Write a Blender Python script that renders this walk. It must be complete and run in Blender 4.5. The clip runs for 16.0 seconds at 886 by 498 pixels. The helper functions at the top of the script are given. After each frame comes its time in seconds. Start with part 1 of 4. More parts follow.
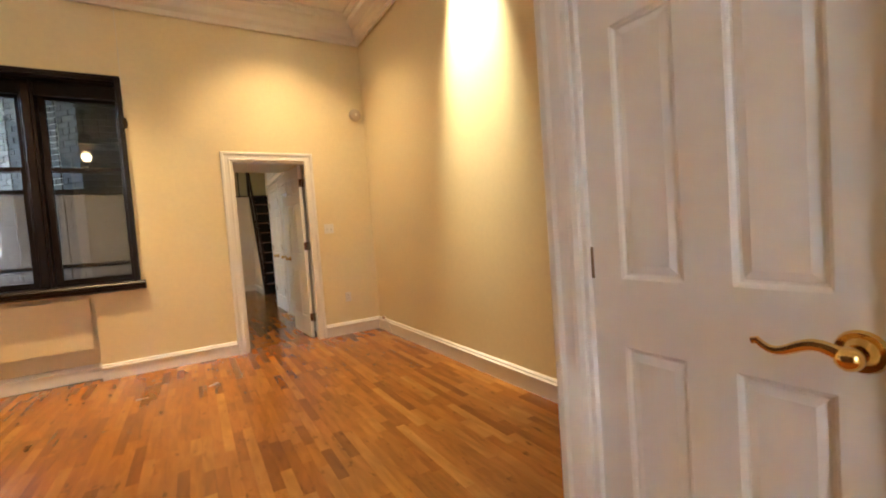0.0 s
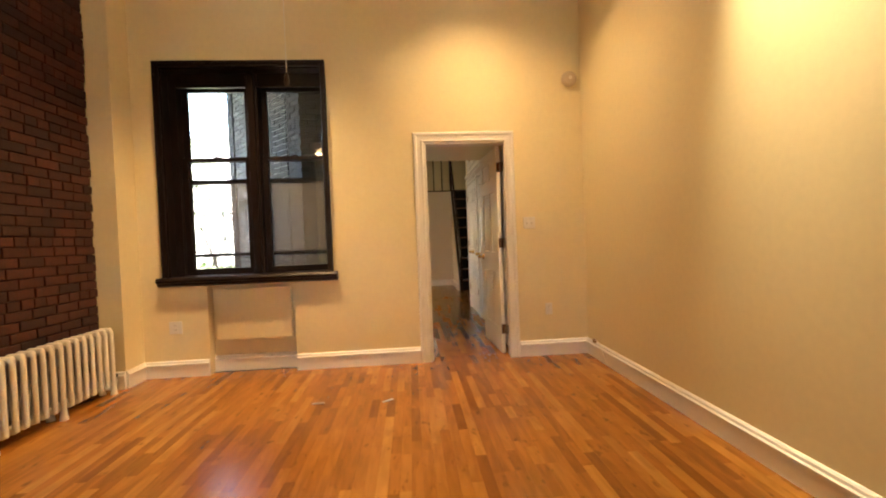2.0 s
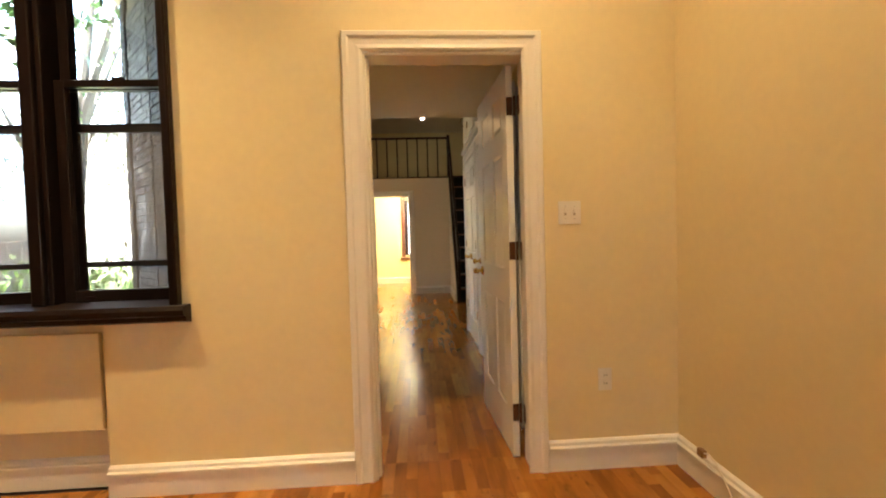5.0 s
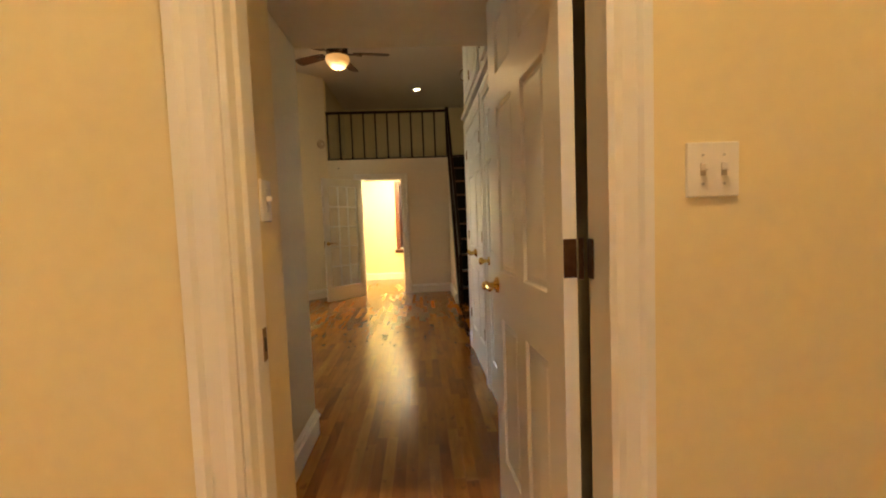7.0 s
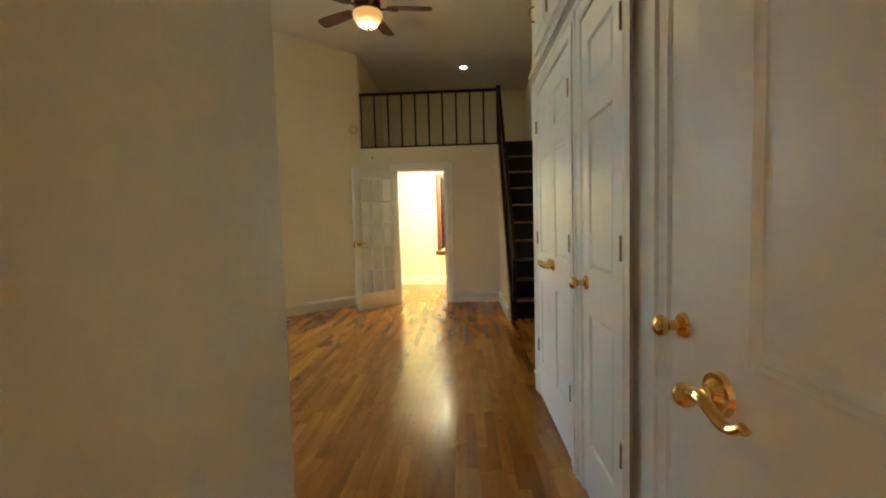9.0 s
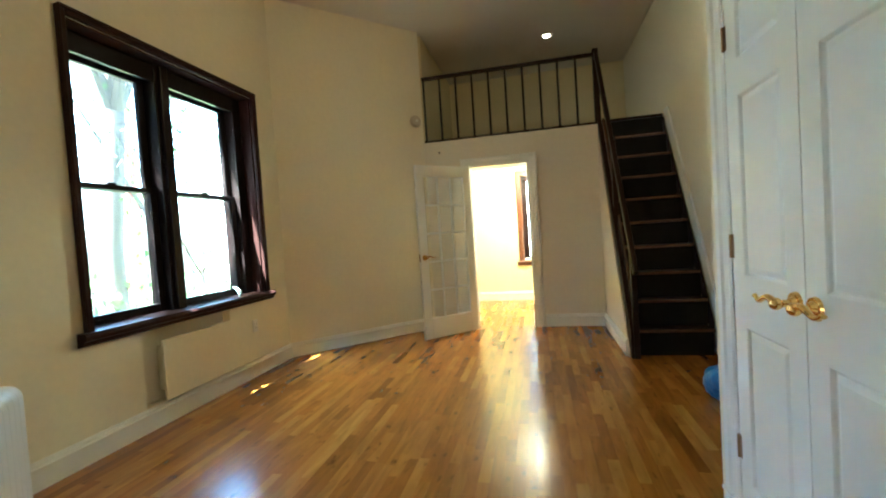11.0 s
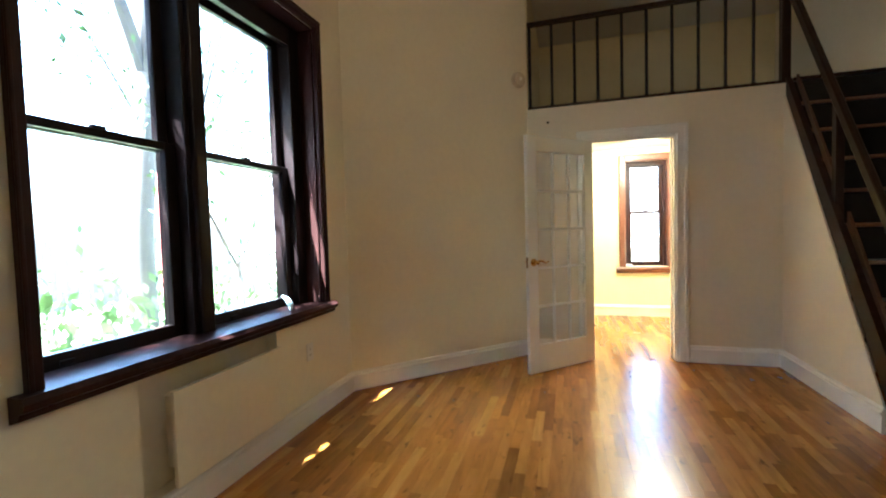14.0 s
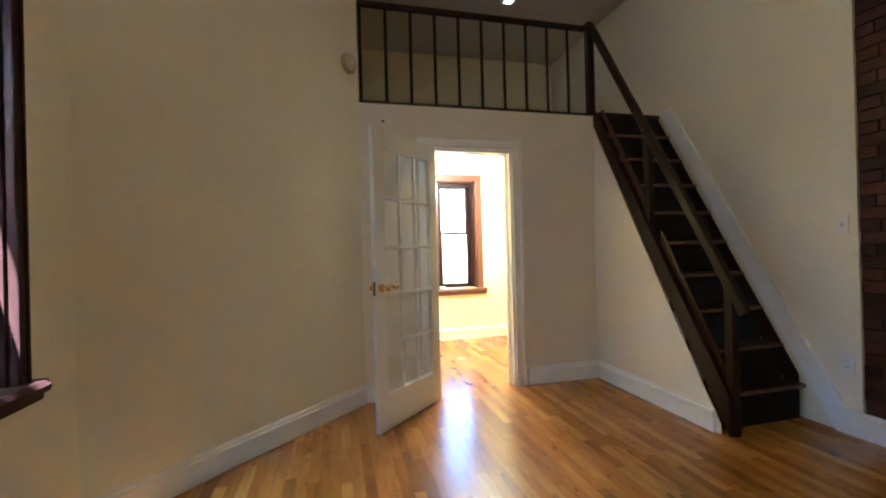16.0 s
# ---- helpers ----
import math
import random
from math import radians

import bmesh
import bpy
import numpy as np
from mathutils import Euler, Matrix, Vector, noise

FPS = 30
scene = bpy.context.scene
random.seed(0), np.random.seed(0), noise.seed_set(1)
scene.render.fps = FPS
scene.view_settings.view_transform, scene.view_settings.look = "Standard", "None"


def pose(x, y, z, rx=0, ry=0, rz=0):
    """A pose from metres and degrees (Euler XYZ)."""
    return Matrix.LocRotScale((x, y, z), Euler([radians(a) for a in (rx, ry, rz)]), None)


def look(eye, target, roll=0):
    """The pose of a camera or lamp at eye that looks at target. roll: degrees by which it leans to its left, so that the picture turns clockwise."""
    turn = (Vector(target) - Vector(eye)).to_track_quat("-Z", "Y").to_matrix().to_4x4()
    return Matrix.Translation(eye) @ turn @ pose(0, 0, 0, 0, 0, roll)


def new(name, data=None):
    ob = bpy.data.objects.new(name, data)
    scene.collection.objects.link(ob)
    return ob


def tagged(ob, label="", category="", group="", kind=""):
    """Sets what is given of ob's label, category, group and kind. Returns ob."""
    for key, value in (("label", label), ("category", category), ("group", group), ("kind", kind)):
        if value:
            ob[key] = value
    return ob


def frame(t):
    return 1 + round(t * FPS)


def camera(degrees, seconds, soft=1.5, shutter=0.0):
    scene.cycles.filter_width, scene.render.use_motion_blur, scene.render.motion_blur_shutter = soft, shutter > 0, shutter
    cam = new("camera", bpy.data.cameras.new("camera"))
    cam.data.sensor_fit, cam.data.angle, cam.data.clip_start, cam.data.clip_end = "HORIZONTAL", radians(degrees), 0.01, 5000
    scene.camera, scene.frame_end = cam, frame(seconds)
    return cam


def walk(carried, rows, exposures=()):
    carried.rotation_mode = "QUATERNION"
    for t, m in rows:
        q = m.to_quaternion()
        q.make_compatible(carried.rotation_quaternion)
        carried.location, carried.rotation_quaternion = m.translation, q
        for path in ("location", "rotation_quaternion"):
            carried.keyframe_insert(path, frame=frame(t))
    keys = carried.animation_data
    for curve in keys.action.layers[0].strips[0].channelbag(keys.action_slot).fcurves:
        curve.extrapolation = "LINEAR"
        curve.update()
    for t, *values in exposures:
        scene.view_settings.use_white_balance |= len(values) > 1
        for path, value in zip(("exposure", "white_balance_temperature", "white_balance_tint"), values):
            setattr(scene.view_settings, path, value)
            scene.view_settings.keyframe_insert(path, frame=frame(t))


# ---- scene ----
cam = camera(92.5, 16.0, 2.0)
PATH = [
    (0, (0.012, 0.143, 1.189), (1.025, 1.865, 1.1), -4.2),
    (0.5, (0.065, 0.364, 1.198), (0.848, 2.204, 1.145), -4.8),
    (1, (0.148, 0.602, 1.204), (0.717, 2.518, 1.141), -4.4),
    (1.5, (0.239, 0.875, 1.197), (0.507, 2.857, 1.153), -2.8),
    (2, (0.284, 1.182, 1.174), (0.435, 3.176, 1.129), -2.2),
    (2.5, (0.328, 1.482, 1.177), (0.487, 3.472, 1.066), -3.9),
    (3, (0.428, 1.797, 1.182), (0.412, 3.797, 1.156), -1.3),
    (3.5, (0.528, 2.134, 1.2), (0.524, 4.134, 1.177), -1.4),
    (4, (0.552, 2.487, 1.203), (0.738, 4.478, 1.161), -1.5),
    (4.5, (0.652, 2.843, 1.199), (0.743, 4.841, 1.208), -2.7),
    (5, (0.683, 3.162, 1.213), (0.8, 5.157, 1.145), -1.6),
    (5.2, (0.687, 3.302, 1.217), (0.794, 5.299, 1.179), -1.6),
    (7.3, (0.854, 4.562, 1.208), (0.951, 6.556, 1.085), -2.3),
    (7.5, (0.871, 4.691, 1.199), (0.906, 6.689, 1.1), -2.3),
    (8, (0.879, 4.933, 1.205), (0.773, 6.927, 1.095), -1.9),
    (8.5, (0.817, 5.18, 1.207), (0.692, 7.173, 1.092), -1.2),
    (8.7, (0.793, 5.288, 1.211), (0.706, 7.282, 1.092), -1.5),
    (10.8, (0.602, 6.521, 1.211), (0.355, 8.504, 1.131), -2.9),
    (11, (0.594, 6.646, 1.211), (0.156, 8.596, 1.142), -3.7),
    (11.5, (0.538, 6.839, 1.228), (-0.321, 8.641, 1.098), -2.6),
    (12, (0.413, 7.056, 1.233), (-0.62, 8.766, 1.149), -3.6),
    (12.5, (0.274, 7.246, 1.233), (-0.765, 8.954, 1.178), -2.8),
    (13, (0.068, 7.464, 1.253), (-0.921, 9.202, 1.266), -3.3),
    (13.5, (-0.176, 7.6, 1.267), (-1.089, 9.379, 1.253), -0.4),
    (14, (-0.391, 7.722, 1.242), (-0.961, 9.637, 1.156), -1.6),
    (14.5, (-0.491, 7.897, 1.243), (-0.789, 9.874, 1.211), -2.9),
    (15, (-0.644, 8.082, 1.228), (-0.795, 10.075, 1.139), -1.1),
    (15.5, (-0.855, 8.298, 1.21), (-0.676, 10.289, 1.183), -3.4),
    (16, (-0.959, 8.538, 1.194), (-0.472, 10.478, 1.2), -1.5),
]
EXPOSURES = [(0, 5.22, 5450, 6), (1.5, 5.15, 6100, 9), (5, 5.05, 6050, 4), (7.3, 5.02, 6450, 1), (8.3, 5.05, 5800, -6), (10.8, 5.6, 4750, -16), (11.5, 5.25, 4950, -3), (12.5, 5.22, 5000, 1), (16, 5.17, 4450, 2)]
walk(cam, [(t, look(eye, target, roll)) for t, eye, target, roll in PATH], EXPOSURES)

# ---- world and lights ----
world = bpy.data.worlds.new("sky")
scene.world = world
world.use_nodes = True
wn = world.node_tree
sky = wn.nodes.new("ShaderNodeTexSky")
sky.sky_type, sky.sun_disc = "NISHITA", False
SUN_DIR = Vector((1.0, 1.9, -4.4)).normalized()
sky.sun_elevation = math.asin(-SUN_DIR.z)
sky.sun_rotation = math.atan2(-SUN_DIR.x, -SUN_DIR.y)
wn.nodes["Background"].inputs["Strength"].default_value = 0.15
sky.dust_density, sky.air_density = 5.0, 1.0
wn.links.new(sky.outputs["Color"], wn.nodes["Background"].inputs["Color"])


def lamp(name, kind, place, watts, colour, target=None, size=0.05, cone=100, blend=0.6):
    data = bpy.data.lights.new(name, kind)
    data.energy, data.color = watts, colour
    if kind == "SUN":
        data.angle = radians(size)
    else:
        data.shadow_soft_size = size
    if kind == "SPOT":
        data.spot_size, data.spot_blend = radians(cone), blend
    ob = new(name, data)
    ob.matrix_world = look(place, target) if target else pose(*place)
    return ob


WARM, AMBER, DAYSUN = (1.0, 0.62, 0.27), (1.0, 0.60, 0.26), (1.0, 0.95, 0.86)
lamp("sun", "SUN", (0, 0, 20), 5.0, DAYSUN, Vector((0, 0, 20)) + SUN_DIR, 0.5)
# recessed ceiling lights of the front room (place, watts, cone), its fan light, the fan light of the middle room,
# the recessed light over the loft and the flush light of the back room
CEIL = 3.80
# none in view, placed by their light; the last two are added fill
DOWNLIGHTS = [(0.95, 4.42, 6.6, 122), (1.60, 2.85, 31, 46), (-1.10, 4.45, 12.5, 90), (-0.6, 0.9, 1.7, 84), (-1.2, -1.0, 0.9, 110)]
for dx, dy, watts, cone in DOWNLIGHTS:
    aim = (2.0, dy, 2.78) if watts > 20 else (dx, dy, 0)
    lamp("downlight_lamp", "SPOT", (dx, dy, CEIL - 0.03), watts, (1.0, 0.76, 0.43) if watts > 20 else WARM, aim, 0.04, cone, 1.0)
lamp("fan_lamp", "POINT", (-1.5, 0.9, 2.98), 0.5, WARM, size=0.08)
lamp("fan_lamp", "POINT", (-0.07, 9.53, 2.96), 0.42, WARM, size=0.06)
lamp("loft_lamp", "SPOT", (0.86, 12.67, CEIL - 0.03), 0.55, AMBER, (0.86, 12.67, 0), 0.04, 120, 0.8)
lamp("back_room_lamp", "POINT", (0.55, 12.97, 2.13), 5.2, (1.0, 0.79, 0.47), size=0.1)


# ---- materials ----
def mat(name, colour, rough=0.5, metal=0.0, vary=0.12, grain=(6, 60), bump=0.0, bump_scale=80, coat=0.0, stretch=(1, 1, 1), spec=0.5, rand=0.0):
    """Painted or natural surface: colour varied at two scales, with fine relief."""
    m = bpy.data.materials.new(name)
    m.use_nodes = True
    t = m.node_tree
    b = t.nodes["Principled BSDF"]
    b.inputs["Roughness"].default_value, b.inputs["Metallic"].default_value = rough, metal
    b.inputs["Coat Weight"].default_value = coat
    b.inputs["Specular IOR Level"].default_value = spec
    geo = t.nodes.new("ShaderNodeNewGeometry")
    mp = t.nodes.new("ShaderNodeMapping")
    mp.inputs["Scale"].default_value = stretch
    t.links.new(geo.outputs["Position"], mp.inputs["Vector"])
    fac = None
    for s in grain:
        n = t.nodes.new("ShaderNodeTexNoise")
        n.inputs["Scale"].default_value, n.inputs["Detail"].default_value = s, 4
        t.links.new(mp.outputs["Vector"], n.inputs["Vector"])
        if fac is None:
            fac = n.outputs["Fac"]
        else:
            a = t.nodes.new("ShaderNodeMath")
            a.operation = "MULTIPLY_ADD"
            a.inputs[1].default_value = 0.5
            t.links.new(n.outputs["Fac"], a.inputs[0])
            h = t.nodes.new("ShaderNodeMath")
            h.operation = "MULTIPLY"
            h.inputs[1].default_value = 0.5
            t.links.new(fac, h.inputs[0])
            t.links.new(h.outputs[0], a.inputs[2])
            fac = a.outputs[0]
    ramp = t.nodes.new("ShaderNodeValToRGB")
    e = ramp.color_ramp.elements
    e[0].position, e[1].position = 0.3, 0.7
    e[0].color = (*[c * (1 - vary) for c in colour], 1)
    e[1].color = (*[min(1, c * (1 + vary)) for c in colour], 1)
    t.links.new(fac, ramp.inputs["Fac"])
    out = ramp.outputs["Color"]
    if rand:
        hsv = t.nodes.new("ShaderNodeHueSaturation")
        info = t.nodes.new("ShaderNodeObjectInfo")
        add = t.nodes.new("ShaderNodeMath")
        add.operation = "ADD"
        fr = t.nodes.new("ShaderNodeMath")
        fr.operation = "FRACT"
        t.links.new(info.outputs["Random"], add.inputs[0])
        t.links.new(geo.outputs["Random Per Island"], add.inputs[1])
        t.links.new(add.outputs[0], fr.inputs[0])
        mr = t.nodes.new("ShaderNodeMapRange")
        mr.inputs["To Min"].default_value, mr.inputs["To Max"].default_value = 1 - rand, 1 + rand
        t.links.new(fr.outputs[0], mr.inputs["Value"])
        t.links.new(mr.outputs[0], hsv.inputs["Value"])
        t.links.new(out, hsv.inputs["Color"])
        out = hsv.outputs["Color"]
    t.links.new(out, b.inputs["Base Color"])
    rr = t.nodes.new("ShaderNodeMapRange")
    rr.inputs["To Min"].default_value, rr.inputs["To Max"].default_value = rough * 0.8, min(1, rough * 1.2)
    t.links.new(fac, rr.inputs["Value"])
    t.links.new(rr.outputs[0], b.inputs["Roughness"])
    if bump:
        n = t.nodes.new("ShaderNodeTexNoise")
        n.inputs["Scale"].default_value, n.inputs["Detail"].default_value = bump_scale, 5
        t.links.new(mp.outputs["Vector"], n.inputs["Vector"])
        bp = t.nodes.new("ShaderNodeBump")
        bp.inputs["Strength"].default_value, bp.inputs["Distance"].default_value = bump, 0.004
        t.links.new(n.outputs["Fac"], bp.inputs["Height"])
        t.links.new(bp.outputs["Normal"], b.inputs["Normal"])
    return m


def plank_material():
    """Varnished oak strips: each strip its own tone, grain along y, dark pores and worn gloss."""
    m = bpy.data.materials.new("oak_strip")
    m.use_nodes = True
    t = m.node_tree
    b = t.nodes["Principled BSDF"]
    geo, info = t.nodes.new("ShaderNodeNewGeometry"), t.nodes.new("ShaderNodeObjectInfo")
    add, fr = t.nodes.new("ShaderNodeMath"), t.nodes.new("ShaderNodeMath")
    add.operation, fr.operation = "ADD", "FRACT"
    t.links.new(info.outputs["Random"], add.inputs[0])
    t.links.new(geo.outputs["Random Per Island"], add.inputs[1])
    t.links.new(add.outputs[0], fr.inputs[0])
    tone = t.nodes.new("ShaderNodeValToRGB")
    e = tone.color_ramp.elements
    e[0].position, e[0].color = 0.0, (0.24, 0.083, 0.010, 1)
    e[1].position, e[1].color = 1.0, (0.49, 0.216, 0.031, 1)
    for at, shade in ((0.12, (0.30, 0.108, 0.013, 1)), (0.32, (0.355, 0.134, 0.016, 1)), (0.75, (0.41, 0.164, 0.021, 1))):
        mid = tone.color_ramp.elements.new(at)
        mid.color = shade
    t.links.new(fr.outputs[0], tone.inputs["Fac"])
    shift = t.nodes.new("ShaderNodeVectorMath")
    shift.operation = "MULTIPLY_ADD"
    shift.inputs[1].default_value = (9.0, 31.0, 5.0)
    t.links.new(fr.outputs[0], shift.inputs[0])
    t.links.new(geo.outputs["Position"], shift.inputs[2])
    mp = t.nodes.new("ShaderNodeMapping")
    mp.inputs["Scale"].default_value = (20, 3.4, 1)
    t.links.new(shift.outputs[0], mp.inputs["Vector"])
    g = t.nodes.new("ShaderNodeTexNoise")
    g.inputs["Scale"].default_value, g.inputs["Detail"].default_value, g.inputs["Distortion"].default_value = 1.0, 6, 0.6
    t.links.new(mp.outputs["Vector"], g.inputs["Vector"])
    gr = t.nodes.new("ShaderNodeMapRange")
    gr.inputs["From Min"].default_value, gr.inputs["From Max"].default_value = 0.3, 0.7
    gr.inputs["To Min"].default_value, gr.inputs["To Max"].default_value = 0.76, 1.15
    t.links.new(g.outputs["Fac"], gr.inputs["Value"])
    k = t.nodes.new("ShaderNodeTexNoise")
    k.inputs["Scale"].default_value, k.inputs["Detail"].default_value = 1.2, 2
    t.links.new(geo.outputs["Position"], k.inputs["Vector"])
    kr = t.nodes.new("ShaderNodeMapRange")
    kr.inputs["To Min"].default_value, kr.inputs["To Max"].default_value = 0.78, 1.16
    t.links.new(k.outputs["Fac"], kr.inputs["Value"])
    mul = t.nodes.new("ShaderNodeMath")
    mul.operation = "MULTIPLY"
    t.links.new(gr.outputs[0], mul.inputs[0])
    t.links.new(kr.outputs[0], mul.inputs[1])
    hsv = t.nodes.new("ShaderNodeHueSaturation")
    t.links.new(tone.outputs["Color"], hsv.inputs["Color"])
    # knots and dark mineral marks
    kn = t.nodes.new("ShaderNodeTexNoise")
    kn.inputs["Scale"].default_value, kn.inputs["Detail"].default_value = 1.0, 2
    km = t.nodes.new("ShaderNodeMapping")
    km.inputs["Scale"].default_value = (22, 9, 1)
    t.links.new(shift.outputs[0], km.inputs["Vector"])
    t.links.new(km.outputs["Vector"], kn.inputs["Vector"])
    kk = t.nodes.new("ShaderNodeMapRange")
    kk.inputs["From Min"].default_value, kk.inputs["From Max"].default_value = 0.64, 0.78
    kk.inputs["To Min"].default_value, kk.inputs["To Max"].default_value = 1.0, 0.45
    t.links.new(kn.outputs["Fac"], kk.inputs["Value"])
    mk = t.nodes.new("ShaderNodeMath")
    mk.operation = "MULTIPLY"
    t.links.new(mul.outputs[0], mk.inputs[0])
    t.links.new(kk.outputs[0], mk.inputs[1])
    t.links.new(mk.outputs[0], hsv.inputs["Value"])
    t.links.new(hsv.outputs["Color"], b.inputs["Base Color"])
    rr = t.nodes.new("ShaderNodeMapRange")
    rr.inputs["To Min"].default_value, rr.inputs["To Max"].default_value = 0.20, 0.30
    t.links.new(k.outputs["Fac"], rr.inputs["Value"])
    t.links.new(rr.outputs[0], b.inputs["Roughness"])
    b.inputs["Coat Weight"].default_value, b.inputs["Coat Roughness"].default_value = 0.2, 0.12
    # slow waves left by sanding and cupping
    wm, wave, wb = t.nodes.new("ShaderNodeMapping"), t.nodes.new("ShaderNodeTexNoise"), t.nodes.new("ShaderNodeBump")
    wm.inputs["Scale"].default_value = (14, 1.6, 1)
    wave.inputs["Scale"].default_value, wave.inputs["Detail"].default_value = 1.0, 2
    wb.inputs["Strength"].default_value, wb.inputs["Distance"].default_value = 0.30, 0.0012
    t.links.new(geo.outputs["Position"], wm.inputs["Vector"])
    t.links.new(wm.outputs["Vector"], wave.inputs["Vector"])
    t.links.new(wave.outputs["Fac"], wb.inputs["Height"])
    t.links.new(wb.outputs["Normal"], b.inputs["Normal"])
    return m


def glass_material(name, tint=(1, 1, 1), rough=0.0):
    m = bpy.data.materials.new(name)
    m.use_nodes = True
    b = m.node_tree.nodes["Principled BSDF"]
    b.inputs["Base Color"].default_value = (*tint, 1)
    b.inputs["Transmission Weight"].default_value, b.inputs["Roughness"].default_value, b.inputs["IOR"].default_value = 1.0, rough, 1.45
    return m


def glow_material(name, colour, strength):
    m = bpy.data.materials.new(name)
    m.use_nodes = True
    b = m.node_tree.nodes["Principled BSDF"]
    b.inputs["Base Color"].default_value = (0.8, 0.75, 0.65, 1)
    b.inputs["Emission Color"].default_value = (*colour, 1)
    b.inputs["Emission Strength"].default_value = strength
    return m


CREAM = mat("cream_wall_paint", (0.78, 0.67, 0.41), 0.55, vary=0.04, grain=(1.3, 25), bump=0.12, bump_scale=45)
# cream lightened to raise the bounced light in hall and middle room
SOFT = mat("lightened_cream_wall_paint", (0.82, 0.75, 0.58), 0.55, vary=0.04, grain=(1.3, 25), bump=0.12, bump_scale=45)
PALE = mat("pale_wall_paint", (0.75, 0.68, 0.55), 0.55, vary=0.04, grain=(1.3, 25), bump=0.12, bump_scale=45)
YELLOW = mat("yellow_wall_paint", (0.80, 0.72, 0.46), 0.55, vary=0.03, grain=(1.3, 25), bump=0.1, bump_scale=45)
CEILING = mat("ceiling_paint", (0.74, 0.68, 0.60), 0.7, vary=0.03, grain=(1.1, 20), bump=0.1, bump_scale=40)
TRIM = mat("white_trim_paint", (0.82, 0.80, 0.76), 0.40, vary=0.02, grain=(3, 40), bump=0.02, bump_scale=40)
DOORWHITE = mat("white_door_paint", (0.83, 0.83, 0.81), 0.35, vary=0.02, grain=(2, 30), bump=0.015, bump_scale=25)
OAK = plank_material()
SUBFLOOR = mat("dark_joint", (0.03, 0.015, 0.008), 0.8)
EBONY = mat("dark_brown_window_wood", (0.011, 0.0065, 0.006), 0.36, vary=0.35, grain=(5, 50), bump=0.03, stretch=(1, 1, 0.2), spec=0.22)
MAHOG = mat("mahogany_window_wood", (0.028, 0.011, 0.009), 0.42, vary=0.35, grain=(5, 50), bump=0.04, stretch=(1, 1, 0.2), spec=0.14)
REDWOOD = mat("red_brown_window_wood", (0.14, 0.050, 0.024), 0.3, vary=0.25, grain=(5, 50), bump=0.1, stretch=(1, 1, 0.2), coat=0.2)
STAIRWOOD = mat("dark_stained_stair_wood", (0.020, 0.0085, 0.0055), 0.38, vary=0.5, grain=(5, 45), bump=0.15, stretch=(0.4, 1, 1), spec=0.25)
NOSING = mat("worn_tread_edge", (0.16, 0.075, 0.04), 0.4, vary=0.35, grain=(8, 60), bump=0.15)
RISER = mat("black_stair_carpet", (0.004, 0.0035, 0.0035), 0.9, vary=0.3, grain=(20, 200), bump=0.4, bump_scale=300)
SIDERAIL = mat("brown_stair_side_board", (0.07, 0.030, 0.016), 0.35, vary=0.3, grain=(6, 50), bump=0.1)
IRON = mat("black_iron", (0.02, 0.018, 0.018), 0.4, metal=0.6, vary=0.3, bump=0.1)
BRONZE = mat("dark_bronze", (0.045, 0.028, 0.02), 0.35, metal=0.7, vary=0.3)
BRASS = mat("polished_brass", (0.80, 0.55, 0.18), 0.14, metal=1.0, vary=0.08, grain=(20, 90))
OLDBRASS = mat("tarnished_brass_hinge", (0.30, 0.19, 0.09), 0.35, metal=0.9, vary=0.3)
DARKHINGE = mat("dark_hinge", (0.24, 0.17, 0.10), 0.4, metal=0.7, vary=0.3)
DETECTOR = mat("aged_plastic", (0.58, 0.49, 0.36), 0.5, vary=0.04)
BROWNHINGE = mat("brown_hinge", (0.11, 0.05, 0.024), 0.38, metal=0.7, vary=0.35)
STEEL = mat("steel", (0.5, 0.5, 0.5), 0.3, metal=1.0)
RADPAINT = mat("radiator_enamel", (0.76, 0.72, 0.63), 0.35, vary=0.06, grain=(8, 60), bump=0.12)
GREYRAD = mat("grey_white_radiator_enamel", (0.60, 0.61, 0.61), 0.4, vary=0.05, grain=(8, 60), bump=0.15)
PLATE = mat("ivory_plastic", (0.80, 0.77, 0.72), 0.35, vary=0.02)
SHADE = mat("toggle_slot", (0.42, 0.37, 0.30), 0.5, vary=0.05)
FARPANE = mat("far_window_pane", (0.30, 0.32, 0.34), 0.3, vary=0.1)
SLOT = mat("dark_slot", (0.05, 0.04, 0.035), 0.6)
BLADE = mat("walnut_fan_blade", (0.055, 0.022, 0.012), 0.4, vary=0.3, grain=(6, 50))
BRICK = mat("old_red_brick", (0.048, 0.0125, 0.007), 0.75, vary=0.5, grain=(7, 60), bump=0.7, bump_scale=60, rand=0.6)
MORTAR = mat("dark_mortar", (0.045, 0.020, 0.013), 0.9, vary=0.3, grain=(10, 90), bump=0.5)
# brick colour taken down to carry the shade in the light well
OUTBRICK = mat("dark_grey_brick", (0.030, 0.030, 0.032), 0.8, vary=0.2, grain=(6, 60), bump=0.4, rand=0.25)
PALEBRICK = mat("pale_grey_brick", (0.10, 0.10, 0.105), 0.8, vary=0.2, grain=(6, 60), bump=0.4, rand=0.2)
MIDMORTAR = mat("weathered_mortar", (0.14, 0.14, 0.145), 0.9, vary=0.15, bump=0.4)
DARKMORTAR = mat("grey_mortar", (0.045, 0.045, 0.047), 0.9, vary=0.15, bump=0.4)
OUTMORTAR = mat("pale_mortar", (0.62, 0.62, 0.62), 0.9, vary=0.15, bump=0.4)
